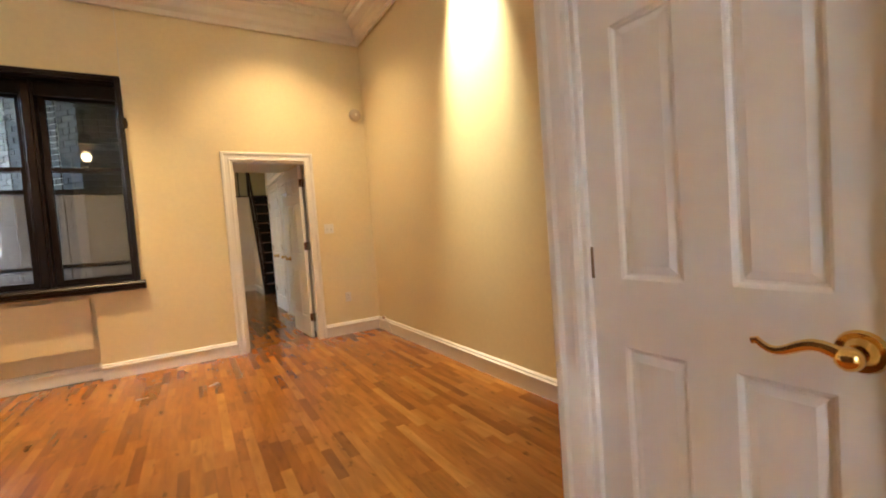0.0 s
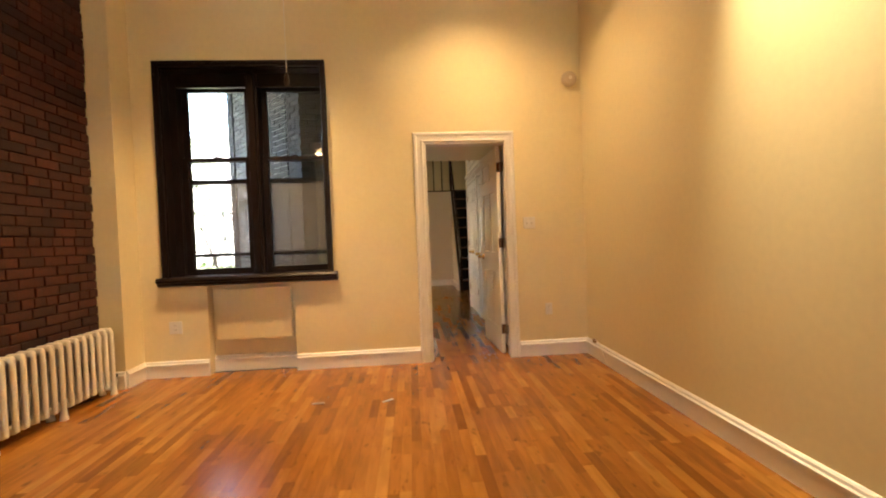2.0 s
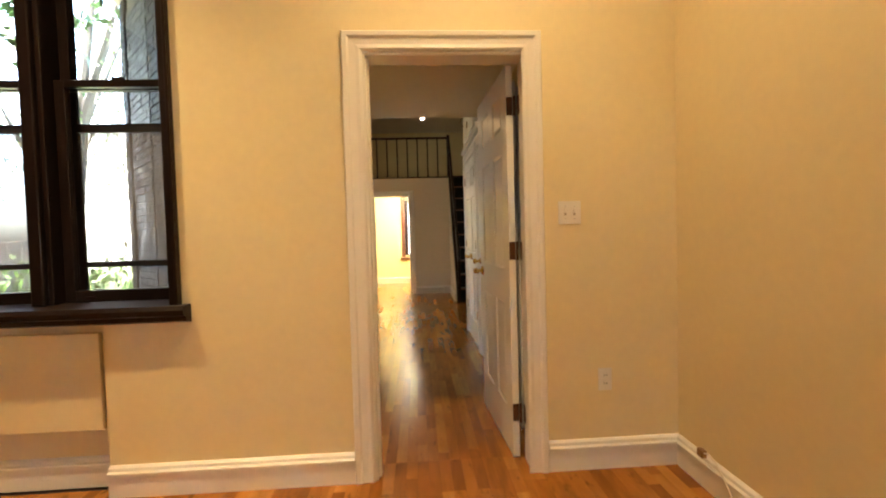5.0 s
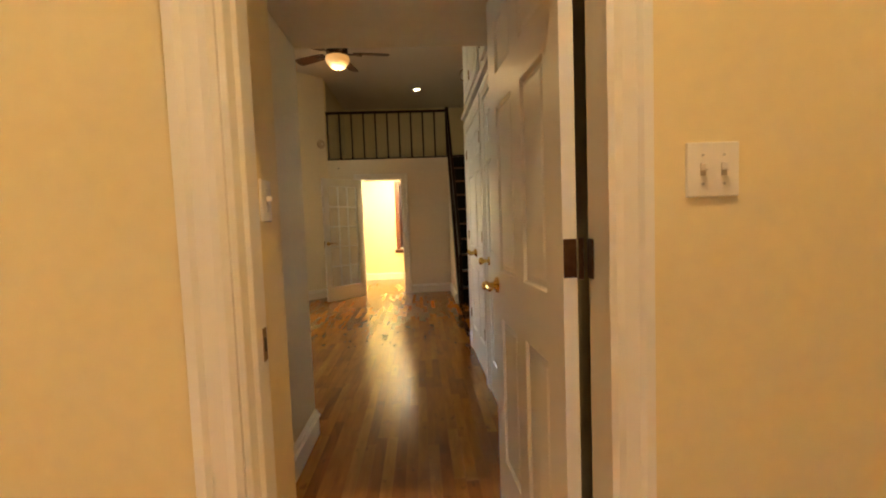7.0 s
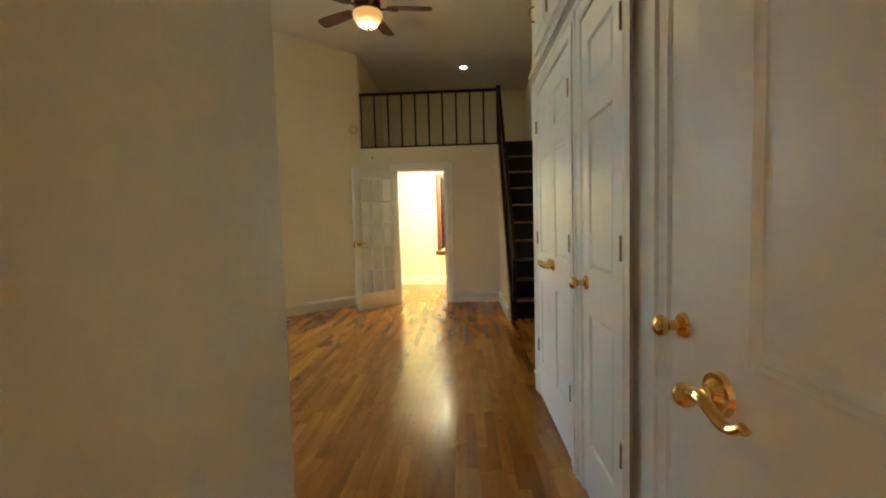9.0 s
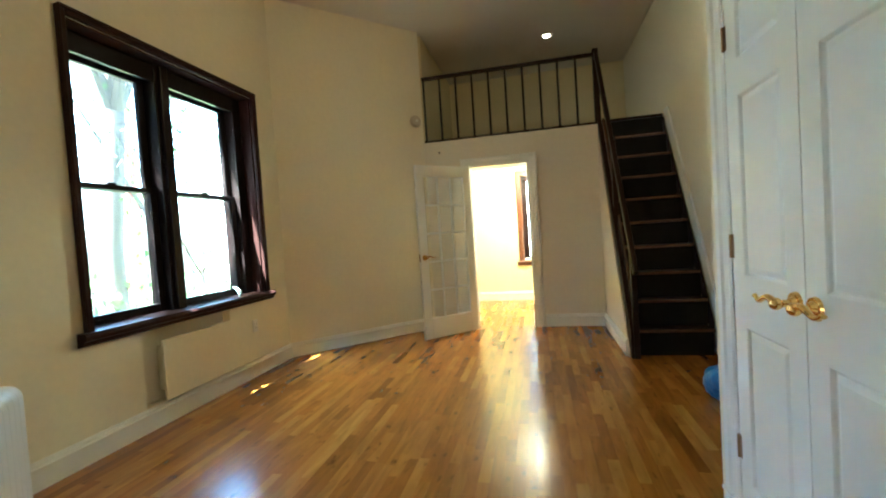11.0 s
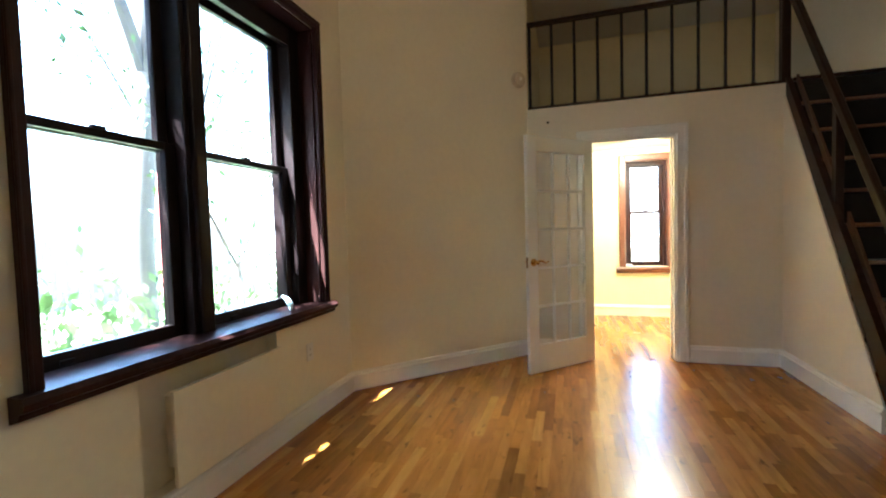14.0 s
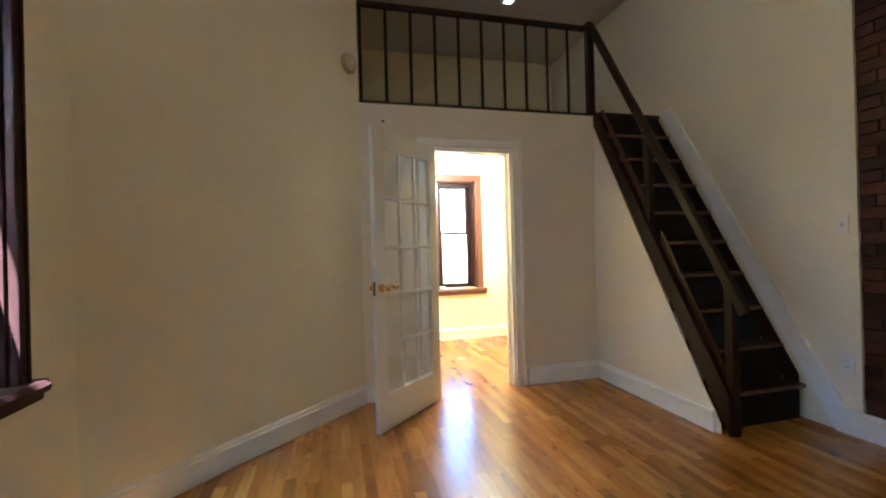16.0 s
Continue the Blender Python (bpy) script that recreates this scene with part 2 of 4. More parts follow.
BLUE = mat("blue_plastic_bag", (0.03, 0.16, 0.42), 0.3, vary=0.25, grain=(10, 40), bump=0.2, bump_scale=30)
WHITECABLE = mat("white_cable", (0.72, 0.68, 0.6), 0.4)
PAPER = mat("white_paper", (0.8, 0.78, 0.74), 0.6, vary=0.05)
STRAP = mat("pale_green_strap", (0.55, 0.70, 0.68), 0.6)
BARK = mat("tree_bark", (0.085, 0.075, 0.062), 0.9, vary=0.35, grain=(6, 40), bump=0.6, bump_scale=30, stretch=(1, 1, 0.25))
LEAF = mat("spring_leaf", (0.085, 0.15, 0.035), 0.5, vary=0.3, grain=(2, 15), rand=0.35)
SOIL = mat("garden_soil", (0.12, 0.125, 0.07), 0.95, vary=0.3, grain=(1, 12), bump=0.5)
FENCE = mat("weathered_fence_board", (0.17, 0.16, 0.15), 0.8, vary=0.25, grain=(4, 40), bump=0.3, stretch=(1, 1, 0.2))
FACADE = mat("far_house_render", (0.45, 0.42, 0.39), 0.85, vary=0.12, grain=(0.5, 8), bump=0.3)
REDPAINT = mat("red_painted_post", (0.45, 0.09, 0.07), 0.6, vary=0.2)
ROOFING = mat("roof_felt", (0.09, 0.09, 0.09), 0.9, vary=0.2)
GLASS = glass_material("window_glass")
# even half-clear sheet for an insect screen, added to dim the outside
SCREEN = mat("grey_insect_mesh", (0.16, 0.16, 0.165), 0.8, vary=0.1)
SCREEN.node_tree.nodes["Principled BSDF"].inputs["Alpha"].default_value = 0.5
OBSCURE = glass_material("door_glass", (0.97, 0.98, 0.98), 0.04)
BOWL = glow_material("amber_glass_bowl", (1.0, 0.42, 0.10), 0.020)
BULB = glow_material("lit_lamp", (1.0, 0.80, 0.52), 3.0)
FLUSH = glow_material("lit_white_bowl", (1.0, 0.85, 0.6), 0.5)


# ---- mesh helpers ----
def box(bm, x0, x1, y0, y1, z0, z1, bevel=0.0, m=None):
    g = bmesh.ops.create_cube(bm, size=1.0)
    bmesh.ops.transform(bm, matrix=Matrix.Translation(((x0 + x1) / 2, (y0 + y1) / 2, (z0 + z1) / 2)) @ Matrix.Diagonal((abs(x1 - x0), abs(y1 - y0), abs(z1 - z0), 1)), verts=g["verts"])
    vs = g["verts"]
    if bevel:
        es = list({e for v in vs for e in v.link_edges})
        r = bmesh.ops.bevel(bm, geom=es, offset=bevel, segments=2, affect="EDGES", profile=0.5)
        vs = list({v for f in r["faces"] for v in f.verts} | {v for v in vs if v.is_valid})
    if m is not None:
        bmesh.ops.transform(bm, matrix=m, verts=vs)
    return vs


def rod(bm, a, b, r0, r1=None, seg=12, caps=True):
    a, b = Vector(a), Vector(b)
    g = bmesh.ops.create_cone(bm, cap_ends=caps, segments=seg, radius1=r0, radius2=r0 if r1 is None else r1, depth=(b - a).length)
    m = Matrix.Translation((a + b) / 2) @ (b - a).to_track_quat("Z", "Y").to_matrix().to_4x4()
    bmesh.ops.transform(bm, matrix=m, verts=g["verts"])
    return g["verts"]


def tube(bm, pts, radii, seg=10):
    """A tube swept along points, with a radius at each."""
    pts = [Vector(p) for p in pts]
    rings = []
    for i, p in enumerate(pts):
        d = (pts[min(i + 1, len(pts) - 1)] - pts[max(i - 1, 0)]).normalized()
        q = d.to_track_quat("Z", "Y")
        r = radii[i] if isinstance(radii, (list, tuple)) else radii
        rings.append([bm.verts.new(p + q @ Vector((r * math.cos(2 * math.pi * k / seg), r * math.sin(2 * math.pi * k / seg), 0))) for k in range(seg)])
    for u, v in zip(rings, rings[1:]):
        for k in range(seg):
            bm.faces.new((u[k], u[(k + 1) % seg], v[(k + 1) % seg], v[k]))
    bm.faces.new(rings[0][::-1])
    bm.faces.new(rings[-1])


def lathe(bm, profile, centre=(0, 0, 0), seg=32):
    """A body turned about z from (radius, height) pairs."""
    c = Vector(centre)
    rings = [[bm.verts.new(c + Vector((r * math.cos(2 * math.pi * k / seg), r * math.sin(2 * math.pi * k / seg), z))) for k in range(seg)] for r, z in profile]
    for u, v in zip(rings, rings[1:]):
        for k in range(seg):
            bm.faces.new((u[k], u[(k + 1) % seg], v[(k + 1) % seg], v[k]))
    bm.faces.new(rings[0][::-1])
    bm.faces.new(rings[-1])


def prism(bm, outline, y0, y1, m=None):
    """An outline in x and z, given depth along y."""
    a = [bm.verts.new((x, y0, z)) for x, z in outline]
    b = [bm.verts.new((x, y1, z)) for x, z in outline]
    n = len(outline)
    for i in range(n):
        bm.faces.new((a[i], a[(i + 1) % n], b[(i + 1) % n], b[i]))
    bm.faces.new(a[::-1])
    bm.faces.new(b)
    if m is not None:
        bmesh.ops.transform(bm, matrix=m, verts=a + b)


def mesh_of(name, bm, material, smooth=False):
    bmesh.ops.recalc_face_normals(bm, faces=bm.faces)
    me = bpy.data.meshes.new(name)
    bm.to_mesh(me)
    bm.free()
    me.materials.append(material)
    if smooth:
        me.shade_smooth()
        me.set_sharp_from_angle(angle=radians(40))
    return me


def part(name, bm, material, parent=None, label="", smooth=False):
    ob = new(name, mesh_of(name, bm, material, smooth))
    ob.parent = parent
    return tagged(ob, label)


def single(name, bm, material, label, category, kind="", group="", smooth=False, m=None):
    ob = part(name, bm, material, None, "", smooth)
    if m is not None:
        ob.matrix_world = m
    return tagged(ob, label, category, group, kind)


def thing(name, label, category, m=None, group="", kind=""):
    ob = new(name)
    ob.empty_display_size = 0.1
    if m is not None:
        ob.matrix_world = m
    return tagged(ob, label, category, group, kind)


def B():
    return bmesh.new()


# ---- structure ----
def wall(name, x0, x1, y0, y1, z0, z1, material, label, holes=(), along="x", m=None):
    """A thick wall; holes are (from, to, bottom, top) along its length."""
    bm = B()
    lo, hi = (x0, x1) if along == "x" else (y0, y1)
    cuts = sorted({lo, hi, *[c for h in holes for c in h[:2]]})
    for a, b in zip(cuts, cuts[1:]):
        spans = [(z0, z1)]
        for h in holes:
            if h[0] <= a + 1e-6 and h[1] >= b - 1e-6:
                spans = [s for p, q in spans for s in ((p, min(q, h[2])), (max(p, h[3]), q)) if s[1] - s[0] > 1e-4]
        for p, q in spans:
            if along == "x":
                box(bm, a, b, y0, y1, p, q)
            else:
                box(bm, x0, x1, a, b, p, q)
    ob = single(name, bm, material, label, "wall", "structure", m=m)
    return ob


def diag(name, a, b, thick, z0, z1, material, label):
    """A wall from a to b whose room face lies on the line, its body to the right of the way from a to b."""
    a, b = Vector((*a, 0)), Vector((*b, 0))
    n = (b - a).length
    m = Matrix.Translation(a) @ pose(0, 0, 0, 0, 0, math.degrees(math.atan2(b.y - a.y, b.x - a.x)))
    bm = B()
    box(bm, 0, n, -thick, 0, z0, z1)
    return single(name, bm, material, label, "wall", "structure", m=m)


W1 = 5.25   # front room's far wall
wall("wall_front_room_north", -2.75, 0.10, W1, 5.55, 0, CEIL, CREAM, "cream painted plaster wall with a dark window", holes=[(-1.96, -0.47, 0.905, 2.86), (-1.61, -0.82, 0.0, 0.82)])
wall("wall_front_room_door", 0.10, 2.0, W1, 5.37, 0, CEIL, CREAM, "cream painted plaster wall with a doorway", holes=[(0.44, 1.24, 0.0, 2.10)])
wall("wall_recess_back", -1.61, -0.82, 5.36, 5.548, 0, 0.818, CREAM, "cream painted back of the wall recess")
wall("wall_front_room_east", 2.0, 2.3, -3.1, 5.55, 0, CEIL, CREAM, "cream painted plaster wall lit from above")
wall("wall_front_room_south", -2.75, 2.3, -3.1, -2.8, 0, CEIL, CREAM, "cream painted street wall with an unseen window", holes=[(-1.1, -0.4, 0.8, 2.9)])
wall("wall_closet_block_side", 0.84, 0.96, -2.8, 0.985, 0, CEIL, CREAM, "cream painted partition with a white door", holes=[(0.30, 0.87, 0.0, 2.03)], along="y")
wall("wall_closet_block_end", 0.96, 2.0, 0.87, 0.985, 0, CEIL, CREAM, "cream painted partition end")
wall("wall_front_room_west", -2.75, -2.40, -2.8, 5.25, 0, CEIL, MORTAR, "mortar bed of the exposed brick wall")
wall("wall_pilaster", -2.40, -2.19, 4.99, W1, 0, CEIL, CREAM, "cream painted plaster pilaster beside the brick wall")
wall("wall_hall_west_near", 0.10, 0.385, 5.37, 5.73, 0, 2.22, CREAM, "cream painted hall wall with a light switch")
wall("wall_hall_west", -0.12, 0.16, 5.55, 6.85, 0, CEIL, SOFT, "cream painted hall wall")
wall("wall_hall_east", 1.31, 1.5, 5.37, 6.62, 0, CEIL, CREAM, "cream painted hall wall with a door", holes=[(5.78, 6.56, 0.0, 2.04)], along="y")
wall("wall_middle_room_south", -0.80, -0.12, 6.62, 6.85, 0, CEIL, SOFT, "cream painted plaster wall")
wall("wall_hall_header", 0.16, 1.31, 5.372, 6.85, 2.22, CEIL, SOFT, "cream painted dropped ceiling over the hall")
diag("wall_diagonal_south", (-0.78, 6.85), (-2.05, 8.12), -0.30, 0, CEIL, SOFT, "cream painted diagonal wall behind the radiator")
wall("wall_middle_room_west", -2.35, -2.05, 8.0, 10.80, 0, CEIL, SOFT, "cream painted wall with a large window", holes=[(8.64, 10.32, 0.76, 2.64), (8.97, 9.81, 0.155, 0.67)], along="y")
wall("wall_recess_back_west", -2.32, -2.12, 8.97, 9.81, 0.155, 0.67, SOFT, "cream painted back of the shallow wall recess")
diag("wall_diagonal_north", (-2.05, 10.68), (-0.76, 11.97), -0.30, 0, CEIL, SOFT, "cream painted diagonal wall beside the loft")
wall("wall_middle_room_east", 2.08, 2.4, 10.40, 14.3, 0, CEIL, SOFT, "cream painted wall along the stairs")
wall("wall_brick_bed_east", 2.105, 2.4, 8.3, 10.40, 0, CEIL, MORTAR, "mortar bed of the exposed brick wall")
wall("wall_under_loft", -0.76, 1.40, 11.97, 12.09, 0, 2.39, PALE, "pale painted wall under the loft with a doorway", holes=[(-0.212, 0.532, 0.0, 2.04)])
wall("wall_loft_west", -1.0, -0.76, 12.09, 14.1, 2.39, CEIL, CREAM, "cream painted side wall of the loft")
wall("wall_back_room_west", -1.0, -0.76, 12.09, 14.1, 0, 2.30, YELLOW, "yellow painted wall")
wall("wall_back_room_east", 1.62, 1.80, 12.09, 14.02, 0, 2.30, YELLOW, "yellow painted wall")
wall("wall_back_room_north", -0.76, 2.08, 14.02, 14.3, 0, 2.30, YELLOW, "yellow painted wall with a window", holes=[(0.31, 0.93, 0.68, 2.14)])
wall("wall_loft_north", -1.0, 2.08, 14.02, 14.3, 2.30, CEIL, CREAM, "cream painted back wall of the loft")
wall("wall_back_room_lining", -0.757, 1.62, 12.093, 12.11, 0, 2.30, YELLOW, "yellow painted wall", holes=[(-0.212, 0.532, 0.0, 2.04)])


def slab(name, x0, x1, y0, y1, z0, z1, material, label, cat):
    bm = B()
    box(bm, x0, x1, y0, y1, z0, z1)
    return single(name, bm, material, label, cat, "structure")


slab("ceiling", -2.75, 2.4, -3.1, 6.0, CEIL, CEIL + 0.2, CEILING, "off-white painted plaster ceiling", "ceiling")
slab("ceiling", -2.5, 2.4, 6.0, 14.3, CEIL, CEIL + 0.2, CEILING, "off-white painted plaster ceiling", "ceiling")
slab("ceiling", -0.757, 1.62, 12.11, 14.02, 2.28, 2.33, CEILING, "white painted ceiling of the back room", "ceiling")
slab("loft_floor", -0.757, 2.08, 12.0, 14.02, 2.335, 2.39, STAIRWOOD, "dark stained wooden loft floor", "floor")
slab("roof", -3.0, 2.7, -3.4, 6.4, CEIL + 0.2, CEIL + 0.45, ROOFING, "dark flat roof", "roof")
slab("roof", -2.6, 2.7, 6.4, 14.6, CEIL + 0.2, CEIL + 0.45, ROOFING, "dark flat roof", "roof")


def run(name, a, b, profile, material, label, z=0.0, ends=(0, 0), parent=None):
    """A moulding from a to b; the profile (out, up) stands out to the left of the way from a to b."""
    a, b = Vector((*a, 0)), Vector((*b, 0))
    n = (b - a).length
    bm = B()
    va = [bm.verts.new((ends[0] * o, o, u + z)) for o, u in profile]
    vb = [bm.verts.new((n - ends[1] * o, o, u + z)) for o, u in profile]
    k = len(profile)
    for i in range(k):
        bm.faces.new((va[i], va[(i + 1) % k], vb[(i + 1) % k], vb[i]))
    bm.faces.new(va[::-1])
    bm.faces.new(vb)
    m = Matrix.Translation(a) @ pose(0, 0, 0, 0, 0, math.degrees(math.atan2(b.y - a.y, b.x - a.x)))
    return single(name, bm, material, label, "trim", "structure", m=m)


BASE = [(0, 0), (0.020, 0), (0.020, 0.108), (0.030, 0.112), (0.030, 0.122), (0.019, 0.128), (0.016, 0.142), (0.007, 0.150), (0, 0.152)]
BLAB = "white painted moulded baseboard"
for a, b in [((2.0, W1), (1.315, W1)), ((0.342, W1), (-0.818, W1)), ((-1.612, W1), (-2.19, W1)), ((-2.19, W1), (-2.19, 4.99)), ((-2.19, 4.99), (-2.36, 4.99)),
             ((2.0, 0.985), (2.0, W1)), ((0.84, 0.985), (2.0, 0.985)), ((0.16, 6.85), (0.16, 5.73)), ((0.385, 5.73), (0.385, 5.37)),
             ((-0.78, 6.85), (0.16, 6.85)), ((-2.05, 8.12), (-0.78, 6.85)), ((-2.05, 10.68), (-2.05, 8.12)), ((-0.76, 11.97), (-2.05, 10.68)),
             ((-0.318, 11.97), (-0.76, 11.97)), ((1.34, 11.97), (0.638, 11.97)), ((1.34, 10.73), (1.34, 11.97)), ((2.08, 8.6), (2.08, 10.42)),
             ((1.62, 14.02), (-0.76, 14.02)), ((1.62, 12.11), (1.62, 14.02)), ((-0.76, 14.02), (-0.76, 12.11)), ((-0.82, 5.36), (-1.61, 5.36))]:
    run("baseboard", a, b, BASE, TRIM, BLAB)

CROWN = [(0, 0), (0.02, -0.27), (0.045, -0.27), (0.05, -0.22), (0.09, -0.19), (0.10, -0.13), (0.16, -0.075), (0.20, -0.06), (0.205, -0.03), (0.26, -0.025), (0.26, 0)]
for a, b in [((2.0, W1), (-2.19, W1)), ((2.0, 0.985), (2.0, W1)), ((-2.40, W1), (-2.40, -2.8))]:
    run("crown_moulding", a, b, CROWN, CEILING, "off-white plaster crown moulding", CEIL, (1, 1))


def casing(name, lo, hi, top, m, width=0.098, label="white painted moulded door casing"):
    """Door casing round an opening from lo to hi in local x; it stands out to local -y."""
    t = thing(name, label, "door trim", m, kind="structure")
    prof = [(0, 0), (0.014, 0), (0.020, 0.012), (0.016, 0.030), (0.018, 0.060), (0.026, 0.070), (0.026, 0.090), (0.012, width), (0, width)]
    for side in (0, 1):
        bm = B()
        va, vb = [], []
        for o, w in prof:
            x = lo - w if side == 0 else hi + w
            va.append(bm.verts.new((x, -o, 0)))
            vb.append(bm.verts.new((x, -o, top + w)))
        k = len(prof)
        for i in range(k):
            bm.faces.new((va[i], va[(i + 1) % k], vb[(i + 1) % k], vb[i]))
        bm.faces.new(va)
        bm.faces.new(vb)
        part("side_casing", bm, TRIM, t)
    bm = B()
    va = [bm.verts.new((lo - w, -o, top + w)) for o, w in prof]
    vb = [bm.verts.new((hi + w, -o, top + w)) for o, w in prof]
    for i in range(len(prof)):
        j = (i + 1) % len(prof)
        bm.faces.new((va[i], va[j], vb[j], vb[i]))
    bm.faces.new(va)
    bm.faces.new(vb)
    part("head_casing", bm, TRIM, t)
    return t


def jambs(parent, lo, hi, top, depth, thick=0.02, stop=0.06, stops=(True, True)):
    """The lining of an opening, with a door stop; local y runs into the wall."""
    for x0, x1, s0, s1, has in ((lo, lo + thick, lo + thick, lo + thick + 0.012, stops[0]), (hi - thick, hi, hi - thick - 0.012, hi - thick, stops[1])):
        bm = B()
        box(bm, x0, x1, -0.004, depth + 0.004, 0, top, 0.002)
        if has:
            box(bm, s0, s1, stop, stop + 0.035, 0, top - thick, 0.002)
        part("jamb", bm, TRIM, parent)
    bm = B()
    box(bm, lo + thick, hi - thick, -0.004, depth + 0.004, top - thick, top, 0.002)
    part("head_jamb", bm, TRIM, parent)


c = casing("door_trim_1", 0.44, 1.215, 2.10, pose(0, W1, 0))
jambs(c, 0.44, 1.24, 2.10, 0.12, 0.015, 0.03, (True, False))
c = casing("door_trim_2", -0.212, 0.532, 2.04, pose(0, 11.97, 0))
jambs(c, -0.212, 0.532, 2.04, 0.14, 0.016, 0.07)
c = casing("door_trim_3", 0.0, 0.57, 2.03, pose(0.84, 0.87, 0, 0, 0, -90), 0.105)
jambs(c, 0.0, 0.57, 2.03, 0.12, 0.015, 0.05)

wall("wall_closet_front", 1.30, 1.40, 6.62, 8.52, 0, CEIL, TRIM, "white painted closet front with doors and cupboards", holes=[(6.862, 7.328, 0.0, 2.06), (7.530, 8.40, 0.0, 2.06)], along="y")
wall("wall_closet_end", 1.30, 2.105, 8.52, 8.60, 0, CEIL, SOFT, "cream painted closet end wall")
wall("wall_closet_divider", 1.40, 1.95, 6.62, 6.70, 0, CEIL, CREAM, "cream painted partition inside the closet")
wall("wall_closet_back", 1.95, 2.145, 5.37, 8.52, 0, CEIL, CREAM, "cream painted wall behind the closets")


# ---- doors ----
def lever(parent, x, y, z, side, way, label="polished brass scroll lever handle"):
    """Rosette, neck and a curled lever on a face whose outward side is local y * side; the lever points along local x * way."""
    h = B()
    rod(h, (x, y, z), (x, y + side * 0.008, z), 0.033, 0.030, 20)
    rod(h, (x, y + side * 0.008, z), (x, y + side * 0.018, z), 0.022, 0.014, 16)
    rod(h, (x, y + side * 0.012, z), (x, y + side * 0.050, z), 0.011, 0.011, 14)
    g = bmesh.ops.create_uvsphere(h, u_segments=14, v_segments=8, radius=0.018)
    bmesh.ops.translate(h, verts=g["verts"], vec=(x, y + side * 0.050, z))
    pts, rad = [], []
    for i in range(13):
        u = i / 12
        pts.append((x + way * u * 0.115, y + side * (0.050 + 0.004 * math.sin(3 * u)), z + 0.016 * math.sin(u * 6.0) * (0.5 + u * 0.5) + (0.012 * u)))
        rad.append(0.011 - 0.005 * u)
    pts.append((x + way * 0.122, y + side * 0.050, z + 0.004))
    rad.append(0.006)
    tube(h, pts, rad, 8)
    return part("handle", h, BRASS, parent, label, True)


def knob(parent, x, y, z, side):
    h = B()
    rod(h, (x, y, z), (x, y + side * 0.008, z), 0.032, 0.028, 20)
    rod(h, (x, y + side * 0.008, z), (x, y + side * 0.045, z), 0.012, 0.014, 14)
    g = bmesh.ops.create_uvsphere(h, u_segments=16, v_segments=10, radius=0.026)
    bmesh.ops.transform(h, matrix=Matrix.Translation((x, y + side * 0.055, z)) @ Matrix.Diagonal((1, 0.75, 1, 1)), verts=g["verts"])
    return part("knob", h, BRASS, parent, "polished brass knob", True)


def hinge(parent, x, y, z, side, tall=0.09, plates=True):
    h = B()
    rod(h, (x, y + side * 0.004, z - tall / 2), (x, y + side * 0.004, z + tall / 2), 0.0065, seg=10)
    if plates:
        box(h, x + 0.002, x + 0.016, y - 0.001, y + side * 0.0025, z - tall / 2, z + tall / 2)
        box(h, x - 0.016, x - 0.002, y - 0.001, y + side * 0.0025, z - tall / 2, z + tall / 2)
    return part("hinge", h, OLDBRASS, parent, "tarnished brass hinge")


def panel_leaf(name, w, h, m, label, cols=2, thick=0.035, kind="", group="", rows=((0.115, 0.395), (0.485, 0.79), (0.85, 0.945)), st=None, gap=0.10):
    """A moulded panel door: stiles and rails with recessed, raised panels on both faces. Local x runs from the hinge, y through the leaf."""
    t = thing(name, label, "door", m, group, kind)
    st = st or (0.115 if w > 0.6 else 0.085)
    xs = [(st, w - st)] if cols == 1 else [(st, w / 2 - gap / 2), (w / 2 + gap / 2, w - st)]
    bm = B()
    box(bm, 0, st, 0, thick, 0, h)
    box(bm, w - st, w, 0, thick, 0, h)
    zs = [0] + [v * h for r in rows for v in r] + [h]
    for a, b in zip(zs[0::2], zs[1::2]):
        box(bm, st, w - st, 0, thick, a, b)
    if cols == 2:
        for a, b in rows:
            box(bm, w / 2 - gap / 2, w / 2 + gap / 2, 0, thick, a * h, b * h)
    part("leaf", bm, DOORWHITE, t)
    for a, b in rows:
        for x0, x1 in xs:
            bm = B()
            z0, z1 = a * h, b * h
            # bevelled rim, sunk field and raised centre on each face
            for y, s in ((0.0, 1), (thick, -1)):
                rings = []
                for inset, depth in ((0.0, 0.0), (0.004, 0.003), (0.008, 0.009), (0.013, 0.010), (0.016, 0.008), (0.030, 0.003)):
                    yy = y + s * (depth + 0.0006)
                    rings.append([bm.verts.new(p) for p in ((x0 + inset, yy, z0 + inset), (x1 - inset, yy, z0 + inset), (x1 - inset, yy, z1 - inset), (x0 + inset, yy, z1 - inset))])
                for u, v in zip(rings, rings[1:]):
                    for k in range(4):
                        bm.faces.new((u[k], u[(k + 1) % 4], v[(k + 1) % 4], v[k]))
                bm.faces.new(rings[-1])
            part("panel", bm, DOORWHITE, t)
    return t


# open door between the front room and the hall
d = panel_leaf("door_1", 0.752, 2.07, pose(1.197, 5.375, 0.012, 0, 0, 93), "white painted six-panel door standing open into the hall", kind="structure")
lever(d, 0.692, 0.035, 0.945, 1, -1)
lever(d, 0.692, 0.0, 0.945, -1, -1)
